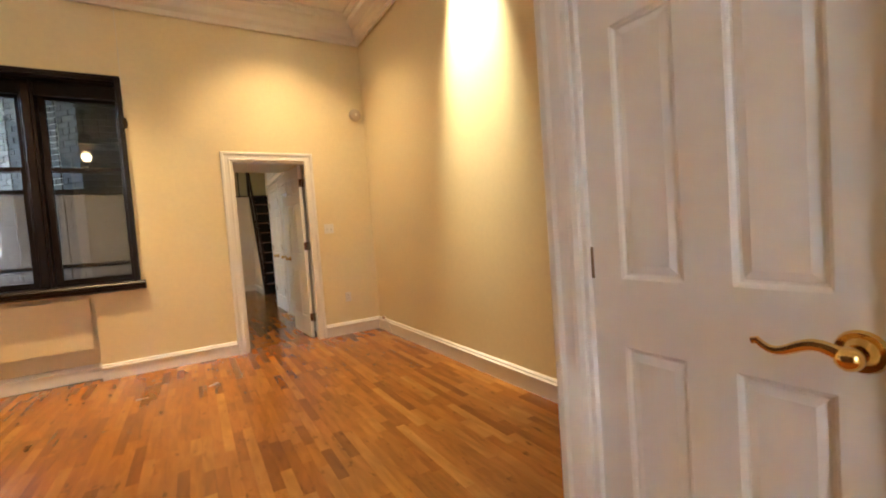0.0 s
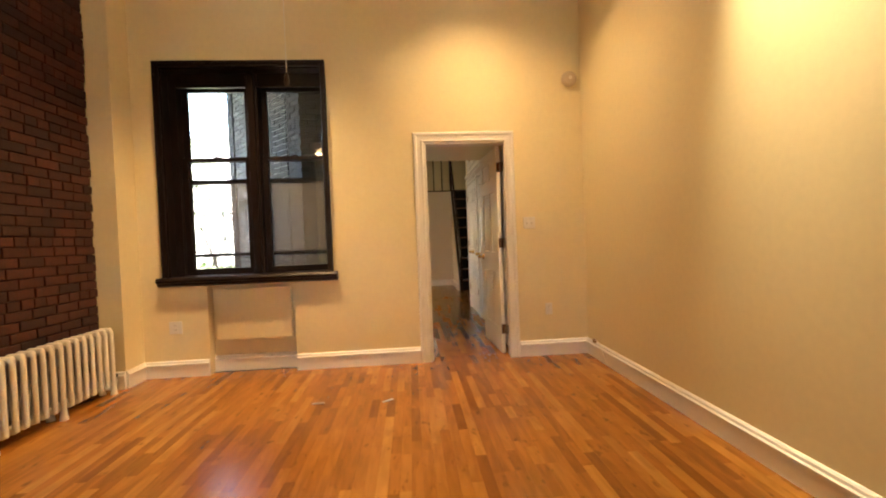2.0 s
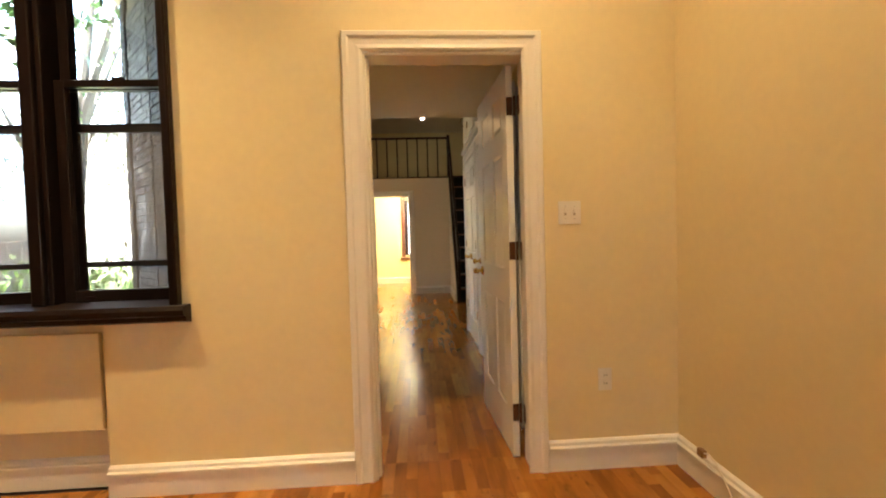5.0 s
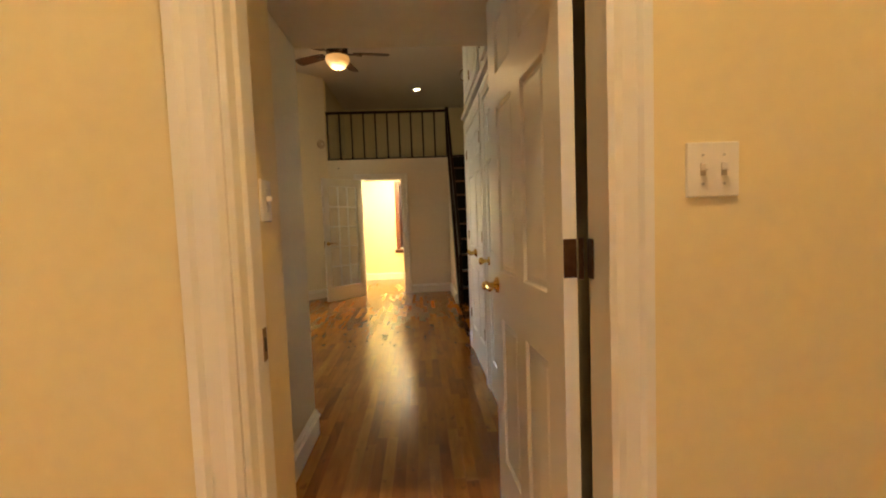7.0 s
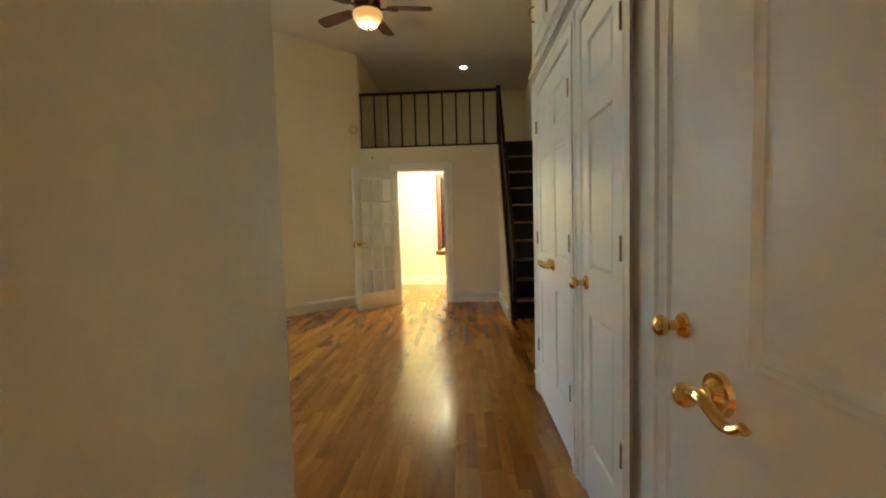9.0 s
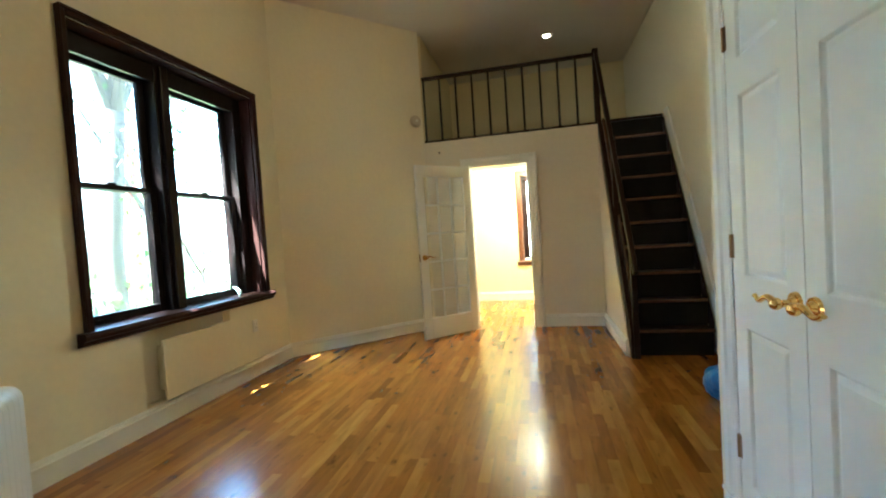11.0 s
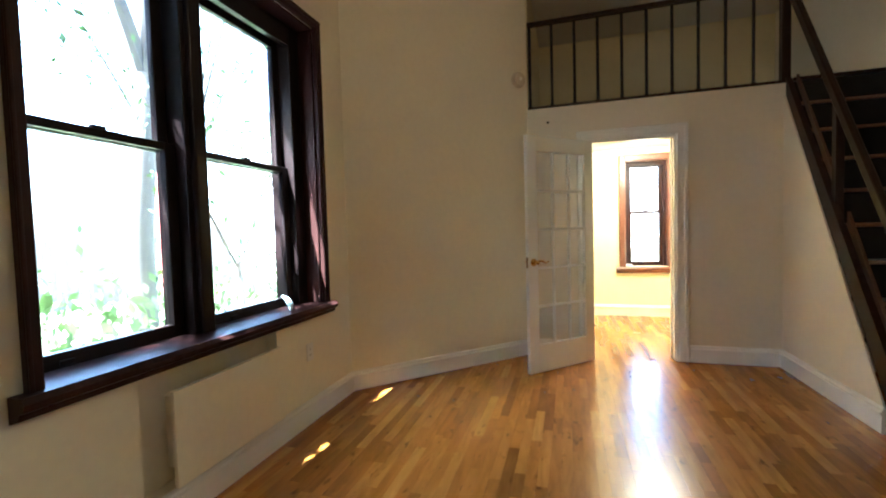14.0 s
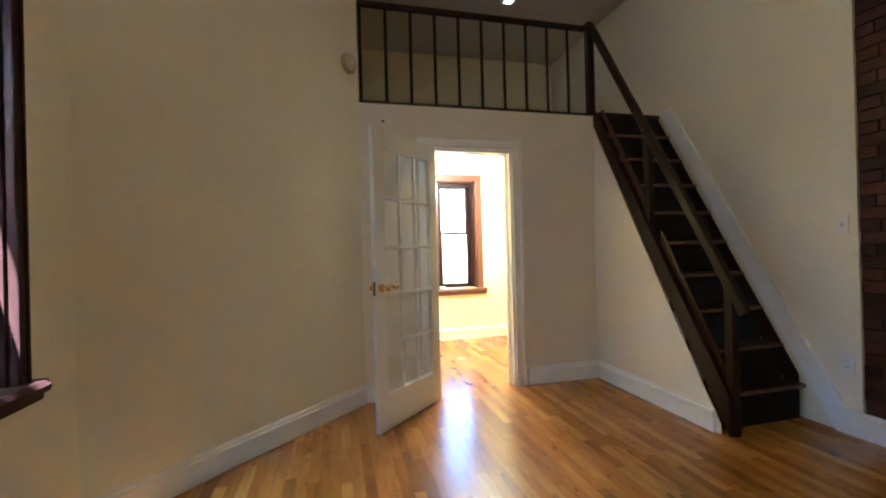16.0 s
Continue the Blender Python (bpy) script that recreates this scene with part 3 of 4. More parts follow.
for z in (0.24, 1.105, 1.86):
    bm = B()
    box(bm, -0.0025, 0.0005, 0.001, 0.034, z - 0.047, z + 0.047, 0.0012)
    rod(bm, (-0.010, -0.006, z - 0.05), (-0.010, -0.006, z + 0.05), 0.0065, seg=10)
    box(bm, -0.042, -0.008, -0.0255, -0.022, z - 0.047, z + 0.047, 0.001, pose(0, 0, 0, 0, 0, -5))
    part("hinge", bm, BROWNHINGE, d, "brown tarnished hinge")
# closed door in the closet block of the front room
d = panel_leaf("door_2", 0.54, 2.01, pose(0.852, 0.855, 0.008, 0, 0, -90), "white painted six-panel closet door, closed", kind="structure", rows=((0.115, 0.438), (0.517, 0.80), (0.855, 0.945)), st=0.082, gap=0.09)
lever(d, 0.486, 0.0, 0.955, -1, -1)
for z in (0.25, 1.075, 1.80):
    h = B()
    rod(h, (-0.006, -0.008, z - 0.040), (-0.006, -0.008, z + 0.040), 0.006, seg=10)
    box(h, 0.0, 0.007, -0.003, 0.0015, z - 0.038, z + 0.038)
    part("hinge", h, DARKHINGE, d, "dark tarnished hinge")
# hall and closet doors
d = panel_leaf("door_3", 0.75, 2.02, pose(1.325, 5.795, 0.008, 0, 0, 90), "white painted six-panel hall door, closed", kind="structure")
knob(d, 0.69, 0.035, 0.945, 1)
d = panel_leaf("door_4", 0.455, 2.04, pose(1.323, 6.868, 0.01, 0, 0, 90), "white painted narrow closet door, closed", cols=1, kind="structure")
knob(d, 0.405, 0.035, 0.935, 1)
for z in (0.40, 1.105, 1.85):
    hinge(d, 0.0, 0.035, z, 1, 0.085)
for i, (y, rot, s) in enumerate(((7.536, 90, 1), (8.393, -90, -1))):
    x = 1.323 if s == 1 else 1.288
    d = panel_leaf("double_door_leaf", 0.426, 2.04, pose(x, y, 0.01, 0, 0, rot), "white painted closet double door leaf, closed", cols=1, kind="structure", group="closet double doors")
    lever(d, 0.385, 0.035 if s == 1 else 0.0, 0.945, s, -1)
    for z in (0.345, 1.09, 1.835):
        hinge(d, 0.0, 0.035 if s == 1 else 0.0, z, s, 0.085)
for lo, hi, top, nm in ((5.78, 6.56, 2.04, "door_trim_4"), (6.862, 7.328, 2.06, "door_trim_5"), (7.530, 8.40, 2.06, "door_trim_6")):
    x = 1.31 if lo < 6 else 1.30
    c = casing(nm, -hi, -lo, top, pose(x, 0, 0, 0, 0, -90), 0.052 if lo > 6 else 0.055)
run("closet_cornice", (1.30, 6.64), (1.30, 8.52), [(0, 0), (0.035, 0), (0.045, 0.02), (0.030, 0.04), (0.020, 0.06), (0, 0.06)], TRIM, "white painted moulding over the closet doors", 2.20)
run("closet_corner_trim", (1.30, 8.455), (1.30, 8.525), [(0, 0), (0.018, 0), (0.018, 2.2), (0, 2.2)], TRIM, "white painted corner board of the closet")
run("baseboard", (1.30, 8.45), (1.30, 8.53), BASE, TRIM, BLAB)
# cupboards over the closets
for y0, y1 in ((6.86, 7.34), (7.53, 7.957), (7.973, 8.40)):
    t = thing("upper_cupboard_door", "white painted panelled cupboard door above the closet", "cupboard door", pose(1.297, y1, 2.32, 0, 0, -90), "upper cupboard doors")
    w, h = y1 - y0, 1.05
    bm = B()
    box(bm, 0, w, -0.020, 0, 0, h, 0.003)
    part("leaf", bm, DOORWHITE, t)
    bm = B()
    box(bm, 0.07, w - 0.07, -0.026, -0.021, 0.08, h - 0.08, 0.004)
    part("panel", bm, DOORWHITE, t)
    bm = B()
    hx = w - 0.05 if y0 < 7.5 else (0.05 if y1 > 8 else w - 0.05)
    tube(bm, [(hx, -0.02, 0.20), (hx, -0.05, 0.21), (hx, -0.055, 0.25), (hx, -0.05, 0.29), (hx, -0.02, 0.30)], 0.006, 8)
    part("handle", bm, OLDBRASS, t, "bronze pull handle", True)
    for z in (0.12, h - 0.12):
        bm = B()
        rod(bm, (w - 0.002 if hx < 0.1 else 0.002, -0.022, z - 0.035), (w - 0.002 if hx < 0.1 else 0.002, -0.022, z + 0.035), 0.006)
        part("hinge", bm, OLDBRASS, t)


# glazed door, half open in front of the diagonal wall
def glazed_door(m):
    w, h, t0 = 0.765, 2.005, 0.035
    t = thing("door_5", "white painted fifteen-pane glazed door, half open", "door", m, kind="structure")
    st, top, bot = 0.105, 0.13, 0.235
    bm = B()
    box(bm, 0, st, 0, t0, 0, h, 0.003)
    box(bm, w - st, w, 0, t0, 0, h, 0.003)
    box(bm, st, w - st, 0, t0, 0, bot, 0.003)
    box(bm, st, w - st, 0, t0, h - top, h, 0.003)
    part("leaf", bm, DOORWHITE, t)
    gw, gh = (w - 2 * st) / 3, (h - top - bot) / 5
    for i in (1, 2):
        bm = B()
        box(bm, st + i * gw - 0.011, st + i * gw + 0.011, 0.005, t0 - 0.005, bot, h - top, 0.004)
        part("glazing_bar", bm, DOORWHITE, t)
    for j in range(1, 5):
        bm = B()
        box(bm, st, w - st, 0.006, t0 - 0.006, bot + j * gh - 0.011, bot + j * gh + 0.011, 0.004)
        part("glazing_bar", bm, DOORWHITE, t)
    bm = B()
    box(bm, 0.011, gw - 0.011, 0.0155, 0.0195, 0.011, gh - 0.011)
    me = mesh_of("pane", bm, OBSCURE)
    for i in range(3):
        for j in range(5):
            p = new("pane", me)
            p.parent, p.location, p.visible_shadow = t, (st + i * gw, 0, bot + j * gh), False
    lever(t, w - 0.055, t0, 0.945, 1, -1)
    lever(t, w - 0.055, 0.0, 0.945, -1, -1)
    bm = B()
    box(bm, w - 0.001, w + 0.0015, 0.006, 0.029, 0.90, 0.99)
    part("latch_plate", bm, OLDBRASS, t)
    return t


glazed_door(pose(-0.200, 11.862, 0.010, 0, 0, 225))


# ---- windows ----
def double_window(name, W, H, m, wood, label, light, mull=0.17, deep=0.25, case=0.07, rails=(0.50,), storm=False, inner=None, frames=None, gtop=None):
    """Sash windows side by side in a deep wooden lining. Local x runs along the wall, y outwards, z up from the sill board."""
    inner = inner or wood
    t = thing(name, label, "window", m, kind="structure")
    for x0, x1 in ((0, case), (W - case, W)):
        bm = B()
        box(bm, x0, x1, -0.030, 0.004, 0.0, H, 0.006)
        box(bm, x0 + (0.0 if x0 == 0 else case - 0.014), x0 + (0.014 if x0 == 0 else case), -0.038, -0.028, 0.0, H, 0.004)
        part("side_casing", bm, wood, t)
    bm = B()
    box(bm, case, W - case, -0.030, 0.004, H - case, H, 0.006)
    box(bm, 0, W, -0.042, -0.028, H - 0.016, H + 0.004, 0.004)
    part("head_casing", bm, wood, t)
    bm = B()
    prism(bm, [(-0.075, -0.008), (-0.068, -0.032), (-0.050, -0.040), (-0.045, -0.062), (0.0, -0.075), (deep + 0.05, -0.075), (deep + 0.05, 0.012), (-0.06, 0.012)], -0.04, W + 0.04,
          Matrix(((0, 1, 0, 0), (1, 0, 0, 0), (0, 0, 1, 0), (0, 0, 0, 1))))
    part("sill", bm, wood, t)
    for x0, x1 in ((case - 0.006, case + 0.012), (W - case - 0.012, W - case + 0.006)):
        bm = B()
        box(bm, x0, x1, 0.005, deep + 0.05, 0.0, H - 0.02, 0.002)
        part("jamb", bm, wood, t)
    bm = B()
    box(bm, case + 0.012, W - case - 0.012, 0.005, deep + 0.05, H - case - 0.012, H - case + 0.006, 0.002)
    part("head_jamb", bm, wood, t)
    lo, hi = case + 0.012, W - case - 0.012
    top = H - case - 0.014
    # blind stops round the sashes
    sash_top = (gtop + 0.05) if gtop else top - 0.02
    ends = (frames[0][0], frames[-1][3]) if frames else (lo + 0.035, hi - 0.035)
    for x0, x1 in ((lo, ends[0]), (ends[1], hi)):
        if x1 - x0 < 0.004:
            continue
        bm = B()
        box(bm, x0, x1, deep * 0.45, deep + 0.05, 0.012, top, 0.003)
        part("stop", bm, inner, t)
    bm = B()
    box(bm, ends[0], ends[1], deep * 0.45, deep * 0.62, sash_top - 0.035, top, 0.003)
    box(bm, ends[0], ends[1], deep * 0.63, deep + 0.05, sash_top + 0.001, top)
    part("head_stop", bm, inner, t)
    bays = [(lo + 0.03, lo + 0.085, hi - 0.085, hi - 0.03)]
    if mull:
        c0 = (frames[0][3] + frames[1][0]) / 2
        bm = B()
        box(bm, c0 - mull / 2, c0 + mull / 2, deep * 0.40, deep + 0.05, 0.012, top, 0.004)
        box(bm, c0 - mull * 0.30, c0 + mull * 0.30, deep * 0.28, deep * 0.42, 0.012, top, 0.008)
        part("mullion", bm, inner, t)
        bays = frames
    for x0, g0, g1, x1 in bays:
        mid = 0.012 + (top - 0.012) * rails[0]
        for z0, z1, y in ((0.014, mid + 0.02, deep * 0.66), (mid - 0.02, sash_top, deep * 0.66 + 0.042)):
            low = z0 < 0.1
            bm = B()
            bot_r = 0.06 if low else 0.036
            top_r = 0.036 if low else 0.05
            box(bm, x0, g0, y, y + 0.038, z0, z1, 0.003)
            box(bm, g1, x1, y, y + 0.038, z0, z1, 0.003)
            box(bm, g0, g1, y, y + 0.038, z0, z0 + bot_r, 0.003)
            box(bm, g0, g1, y, y + 0.038, z1 - top_r, z1, 0.003)
            if low:
                box(bm, (x0 + x1) / 2 - 0.028, (x0 + x1) / 2 + 0.028, y + 0.004, y + 0.03, z1, z1 + 0.016, 0.004)
                box(bm, (x0 + x1) / 2 - 0.20, (x0 + x1) / 2 - 0.15, y - 0.012, y, z0 + 0.01, z0 + 0.03, 0.003)
            sash = part("sash", bm, inner, t)
            bm = B()
            box(bm, g0 - 0.004, g1 + 0.004, y + 0.017, y + 0.021, z0 + bot_r - 0.004, z1 - top_r + 0.004)
            p = part("pane", bm, GLASS, sash)
            p.visible_shadow = False
        if storm:
            # outer storm sash with its own lower rails
            bm = B()
            y = deep * 0.66 + 0.10
            for za, zb in storm:
                box(bm, x0 + 0.02, x1 - 0.02, y, y + 0.022, za, zb, 0.003)
            box(bm, x0, x0 + 0.03, y, y + 0.022, 0.012, top, 0.003)
            box(bm, x1 - 0.03, x1, y, y + 0.022, 0.012, top, 0.003)
            sash = part("storm_sash", bm, IRON, t)
            bm = B()
            box(bm, x0 + 0.025, x1 - 0.025, y + 0.010, y + 0.011, 0.02, storm[0][0] + 0.02)
            p = part("insect_screen", bm, SCREEN, sash, "half-clear grey sheet for insect mesh, dims the outside")
            p.visible_shadow = False
    return t


double_window("window_1", 1.53, 1.97, pose(-1.98, W1, 0.905), EBONY, "dark brown double sash window in a deep lining", True, mull=0.106, deep=0.25, case=0.045, rails=(0.580,), storm=((0.895, 0.94), (0.185, 0.215)), frames=((0.125, 0.18, 0.71, 0.760), (0.870, 0.92, 1.445, 1.472)), gtop=1.77)
double_window("window_2", 1.745, 1.93, pose(-2.05, 8.605, 0.755, 0, 0, 90), MAHOG, "mahogany double sash window blown out by daylight", True, mull=0.126, deep=0.24, case=0.045, rails=(0.488,), inner=EBONY, frames=((0.058, 0.075, 0.68, 0.735), (0.865, 0.92, 1.535, 1.590)), gtop=1.725)
double_window("window_3", 0.69, 1.53, pose(0.275, 14.02, 0.665), REDWOOD, "red-brown wooden sash window in the yellow room", True, mull=0, deep=0.20, case=0.075, rails=(0.52,), inner=MAHOG)
# window_4 is unseen, added for the cool daylight that reaches door_2
double_window("window_4", 0.76, 2.13, pose(-0.37, -2.8, 0.79, 0, 0, 180), EBONY, "unseen dark brown sash street window, added for daylight", True, mull=0, deep=0.25, case=0.06)
bm = B()
tube(bm, [(-2.07, 9.98, 0.768), (-2.10, 10.02, 0.80), (-2.15, 10.05, 0.83), (-2.19, 10.06, 0.845)], [0.006, 0.02, 0.014, 0.01], 8)
single("window_strap", bm, STRAP, "pale green strap lying over the window sill", "strap", smooth=True)
bm = B()
lathe(bm, [(0.03, 0), (0.05, 0.008), (0.05, 0.02), (0.035, 0.032)], (0.40, 14.06, 0.678), 16)
single("sill_dish", bm, PAPER, "small white dish on the window sill", "dish", smooth=True)


# ---- wall recess panel, panel heater ----
def wall_panel(name, w, h, t0, m, material, label, cat):
    t = thing(name, label, cat, m)
    bm = B()
    box(bm, 0, w, -t0, -t0 + 0.022, 0, h, 0.004)
    part("front_panel", bm, material, t)
    for x in (0.06, w - 0.10):
        bm = B()
        box(bm, x, x + 0.04, -t0 + 0.0225, -0.001, 0.05, h - 0.05)
        part("bracket", bm, material, t)
    return t


wall_panel("recess_panel", 0.69, 0.475, 0.075, pose(-1.555, 5.36, 0.31), CREAM, "cream painted board hung in the wall recess", "panel")
wall_panel("wall_panel", 0.71, 0.42, 0.125, pose(-2.12, 9.08, 0.175, 0, 0, 90), SOFT, "cream painted board fixed under the window", "panel")


# ---- radiators ----
def column_radiator(m, count, pitch, high, deep):
    t = thing("radiator", "ivory enamelled cast-iron column radiator by the brick wall", "radiator", m)
    bm = B()
    for y in (0.022, deep - 0.022):
        tube(bm, [(0, y, 0.075), (0, y, 0.10), (0, y, high - 0.05), (0, y + (0.012 if y < deep / 2 else -0.012), high - 0.015)], [0.017, 0.018, 0.018, 0.016], 10)
    box(bm, -0.017, 0.017, 0.02, deep - 0.02, high - 0.05, high - 0.003, 0.012)
    box(bm, -0.020, 0.020, 0.02, deep - 0.02, 0.065, 0.11, 0.012)
    me = mesh_of("section", bm, RADPAINT, True)
    for i in range(count):
        s = new("section", me)
        s.parent, s.location = t, (i * pitch, 0, 0)
    bm = B()
    for z in (0.09, high - 0.035):
        rod(bm, (-0.01, deep / 2, z), ((count - 1) * pitch + 0.01, deep / 2, z), 0.021)
    part("header_pipe", bm, RADPAINT, t)
    for i in (0, 7, 14, count - 1):
        bm = B()
        for y in (0.022, deep - 0.022):
            rod(bm, (i * pitch, y, 0.0), (i * pitch, y, 0.085), 0.026, 0.017)
        part("foot", bm, RADPAINT, t)
    return t


column_radiator(pose(-2.185, 3.34, 0, 0, 0, 90), 22, 0.0725, 0.555, 0.135)
t = thing("radiator_valve", "white painted radiator valve and pipe on the floor", "valve", pose(-2.25, 4.94, 0))
bm = B()
rod(bm, (0, 0, 0), (0, 0, 0.10), 0.012)
lathe(bm, [(0.018, 0.06), (0.024, 0.075), (0.024, 0.105), (0.014, 0.115)], (0, 0, 0), 14)
rod(bm, (0, 0, 0.09), (0, -0.09, 0.09), 0.011)
part("body", bm, RADPAINT, t, smooth=True)
bm = B()
lathe(bm, [(0.012, 0.115), (0.022, 0.122), (0.022, 0.14), (0.008, 0.148)], (0, 0, 0), 12)
part("knob", bm, SLOT, t, "black valve knob", True)

# ribbed radiator on the diagonal wall: local x along the wall, y out from it
t = thing("radiator_cover", "grey-white enamelled ribbed radiator on short legs at the diagonal wall", "radiator", pose(-1.03, 7.10, 0, 0, 0, 135))
L2, D2, H2 = 0.995, 0.157, 0.70
bm = B()
RIB = L2 / 16
half = [(-D2 - 0.09 + 0.055 * (1 - math.sin(a)), H2 - 0.055 * (1 - math.cos(a))) for a in (math.pi / 2, 1.2, 0.8, 0.4, 0.0)]
side = [(-D2 - 0.09, 0.10)] + half + [(-0.18 - D2 - y, z) for y, z in half[::-1]] + [(-0.09, 0.10)]
prism(bm, side, 0.0001, RIB - 0.0001, Matrix(((0, 1, 0, 0), (1, 0, 0, 0), (0, 0, 1, 0), (0, 0, 0, 1))))
bmesh.ops.bevel(bm, geom=[e for e in bm.edges if abs(e.verts[0].co.x - e.verts[1].co.x) < 1e-5], offset=0.0014, segments=1, affect="EDGES")
section = mesh_of("section", bm, GREYRAD, True)
for i in range(16):
    o = new("section", section)
    o.parent, o.location = t, (i * RIB, 0, 0)
bm = B()
box(bm, 0.01, L2 - 0.01, -D2 - 0.075, -0.105, 0.13, H2 - 0.03)
part("core", bm, GREYRAD, t)
for x in (0.03, L2 - 0.07):
    bm = B()
    box(bm, x, x + 0.04, -D2 - 0.07, -0.11, 0.0, 0.101, 0.004)
    part("leg", bm, IRON, t, "black iron leg")
bm = B()
rod(bm, (L2 + 0.004, -D2 - 0.06, 0.0), (L2 + 0.004, -D2 - 0.06, 0.12), 0.011)
rod(bm, (L2 - 0.02, -D2 - 0.06, 0.115), (L2 + 0.012, -D2 - 0.06, 0.115), 0.014)
part("pipe", bm, RADPAINT, t, "white painted pipe")


# ---- switches, outlets, detectors ----
def plate(name, m, w, h, label, toggles=0, sockets=0):
    """A cover plate; local -y faces the room, origin at its centre."""
    t = thing(name, label, "wall switch" if toggles else "outlet", m)
    bm = B()
    box(bm, -w / 2, w / 2, -0.007, 0.001, -h / 2, h / 2, 0.003)
    part("cover_plate", bm, PLATE, t)
    for i in range(toggles):
        x = (i - (toggles - 1) / 2) * 0.046
        bm = B()
        box(bm, x - 0.006, x + 0.006, -0.0078, -0.0068, -0.013, 0.013)
        part("slot", bm, SHADE, t)
        bm = B()
        box(bm, x - 0.005, x + 0.005, -0.022, -0.007, -0.002, 0.012, 0.002)
        part("toggle", bm, PLATE, t)
        for z in (-0.03, 0.03):
            bm = B()
            rod(bm, (x, -0.0068, z), (x, -0.0085, z), 0.003, seg=8)
            part("screw", bm, STEEL, t)
    for i in range(sockets):
        z = (i - (sockets - 1) / 2) * 0.040
        bm = B()
        box(bm, -0.017, 0.017, -0.0085, -0.006, z - 0.014, z + 0.014, 0.003)
        part("socket", bm, PLATE, t)
        bm = B()
        box(bm, -0.008, -0.005, -0.0092, -0.0082, z - 0.004, z + 0.007)
        box(bm, 0.005, 0.008, -0.0092, -0.0082, z - 0.004, z + 0.007)
        part("slots", bm, SLOT, t)
    return t


plate("double_switch", pose(1.444, W1, 1.305), 0.115, 0.115, "ivory double toggle switch beside the doorway", 2)
plate("outlet", pose(1.613, W1, 0.455), 0.07, 0.115, "ivory duplex outlet above the baseboard", 0, 2)
plate("outlet", pose(-1.90, W1, 0.455), 0.115, 0.115, "ivory double outlet under the window", 0, 2)
plate("hall_switch", pose(0.385, 5.605, 1.295, 0, 0, 90), 0.075, 0.118, "ivory single toggle switch in the hall", 1)
plate("outlet", pose(-2.05, 10.13, 0.465, 0, 0, 90), 0.07, 0.115, "cream outlet under the window", 0, 2)
plate("outlet", pose(2.08, 10.47, 0.43, 0, 0, -90), 0.07, 0.115, "white outlet beside the stairs", 0, 2)
plate("stair_switch", pose(2.08, 10.48, 1.29, 0, 0, -90), 0.07, 0.115, "cream switch beside the stairs", 1)


def detector(m, label):
    t = thing("smoke_detector", label, "smoke detector", m)
    bm = B()
    lathe(bm, [(0.075, 0), (0.075, 0.012), (0.066, 0.016), (0.066, 0.034), (0.05, 0.046), (0.02, 0.048)])
    part("housing", bm, DETECTOR, t, smooth=True)
    bm = B()
    lathe(bm, [(0.018, 0.047), (0.018, 0.051), (0.006, 0.052)], seg=16)
    part("test_button", bm, RADPAINT, t)


detector(pose(1.885, W1, 2.69, 90), "round ivory smoke detector on the wall")
detector(pose(-0.84, 11.89, 2.66, 90, 0, 45), "round ivory smoke detector by the loft")


# ---- ceiling fans and lights ----
def ceiling_fan(place, spin, label):
    x, y, z = place
    t = thing("ceiling_fan", label, "ceiling fan", pose(x, y, z))
    bm = B()
    lathe(bm, [(0.02, CEIL - z - 0.07), (0.06, CEIL - z - 0.05), (0.07, CEIL - z - 0.012), (0.07, CEIL - z)])
    part("canopy", bm, BRONZE, t, smooth=True)
    bm = B()
    rod(bm, (0, 0, 0.22), (0, 0, CEIL - z - 0.05), 0.013)
    part("downrod", bm, BRONZE, t)
    bm = B()
    lathe(bm, [(0.03, 0.27), (0.05, 0.25), (0.105, 0.22), (0.125, 0.17), (0.125, 0.11), (0.10, 0.08), (0.06, 0.07)])
    part("motor", bm, BRONZE, t, smooth=True)
    bm = B()
    lathe(bm, [(0.10, 0.075), (0.135, 0.065), (0.14, 0.045), (0.125, 0.0), (0.09, -0.045), (0.045, -0.07), (0.012, -0.078)])
    part("light_bowl", bm, BOWL, t, "lit amber glass bowl", True)
    bm = B()
    lathe(bm, [(0.012, -0.076), (0.016, -0.086), (0.006, -0.104)], seg=12)
    part("finial", bm, BRONZE, t, smooth=True)
    bm = B()
    outline = [(0.18, -0.045), (0.26, -0.058), (0.50, -0.068), (0.58, -0.066), (0.605, -0.045), (0.61, 0.0), (0.605, 0.045), (0.58, 0.066), (0.50, 0.068), (0.26, 0.058), (0.18, 0.045)]
    prism(bm, outline, -0.004, 0.004, Matrix(((1, 0, 0, 0), (0, 0, 1, 0), (0, 1, 0, 0), (0, 0, 0, 1))))
    bmesh.ops.transform(bm, matrix=Matrix.Translation((0, 0, 0.115)) @ Matrix.Rotation(radians(12), 4, "X"), verts=bm.verts)
    blade = mesh_of("blade", bm, BLADE)
    bm = B()
    box(bm, 0.10, 0.27, -0.018, 0.018, 0.098, 0.106, 0.003)
    box(bm, 0.22, 0.29, -0.035, 0.035, 0.099, 0.105, 0.002)
    arm = mesh_of("blade_arm", bm, BRONZE)
    for i in range(5):
        for nm, me in (("blade", blade), ("blade_arm", arm)):
            o = new(nm, me)
            o.parent = t
            o.rotation_euler = (0, 0, radians(spin + 72 * i))
    return t


ceiling_fan((-0.07, 9.53, 3.14), 8, "dark five-blade ceiling fan with a lit amber bowl")
ceiling_fan((-1.5, 0.9, 3.15), 20, "dark five-blade ceiling fan with a lit amber bowl")
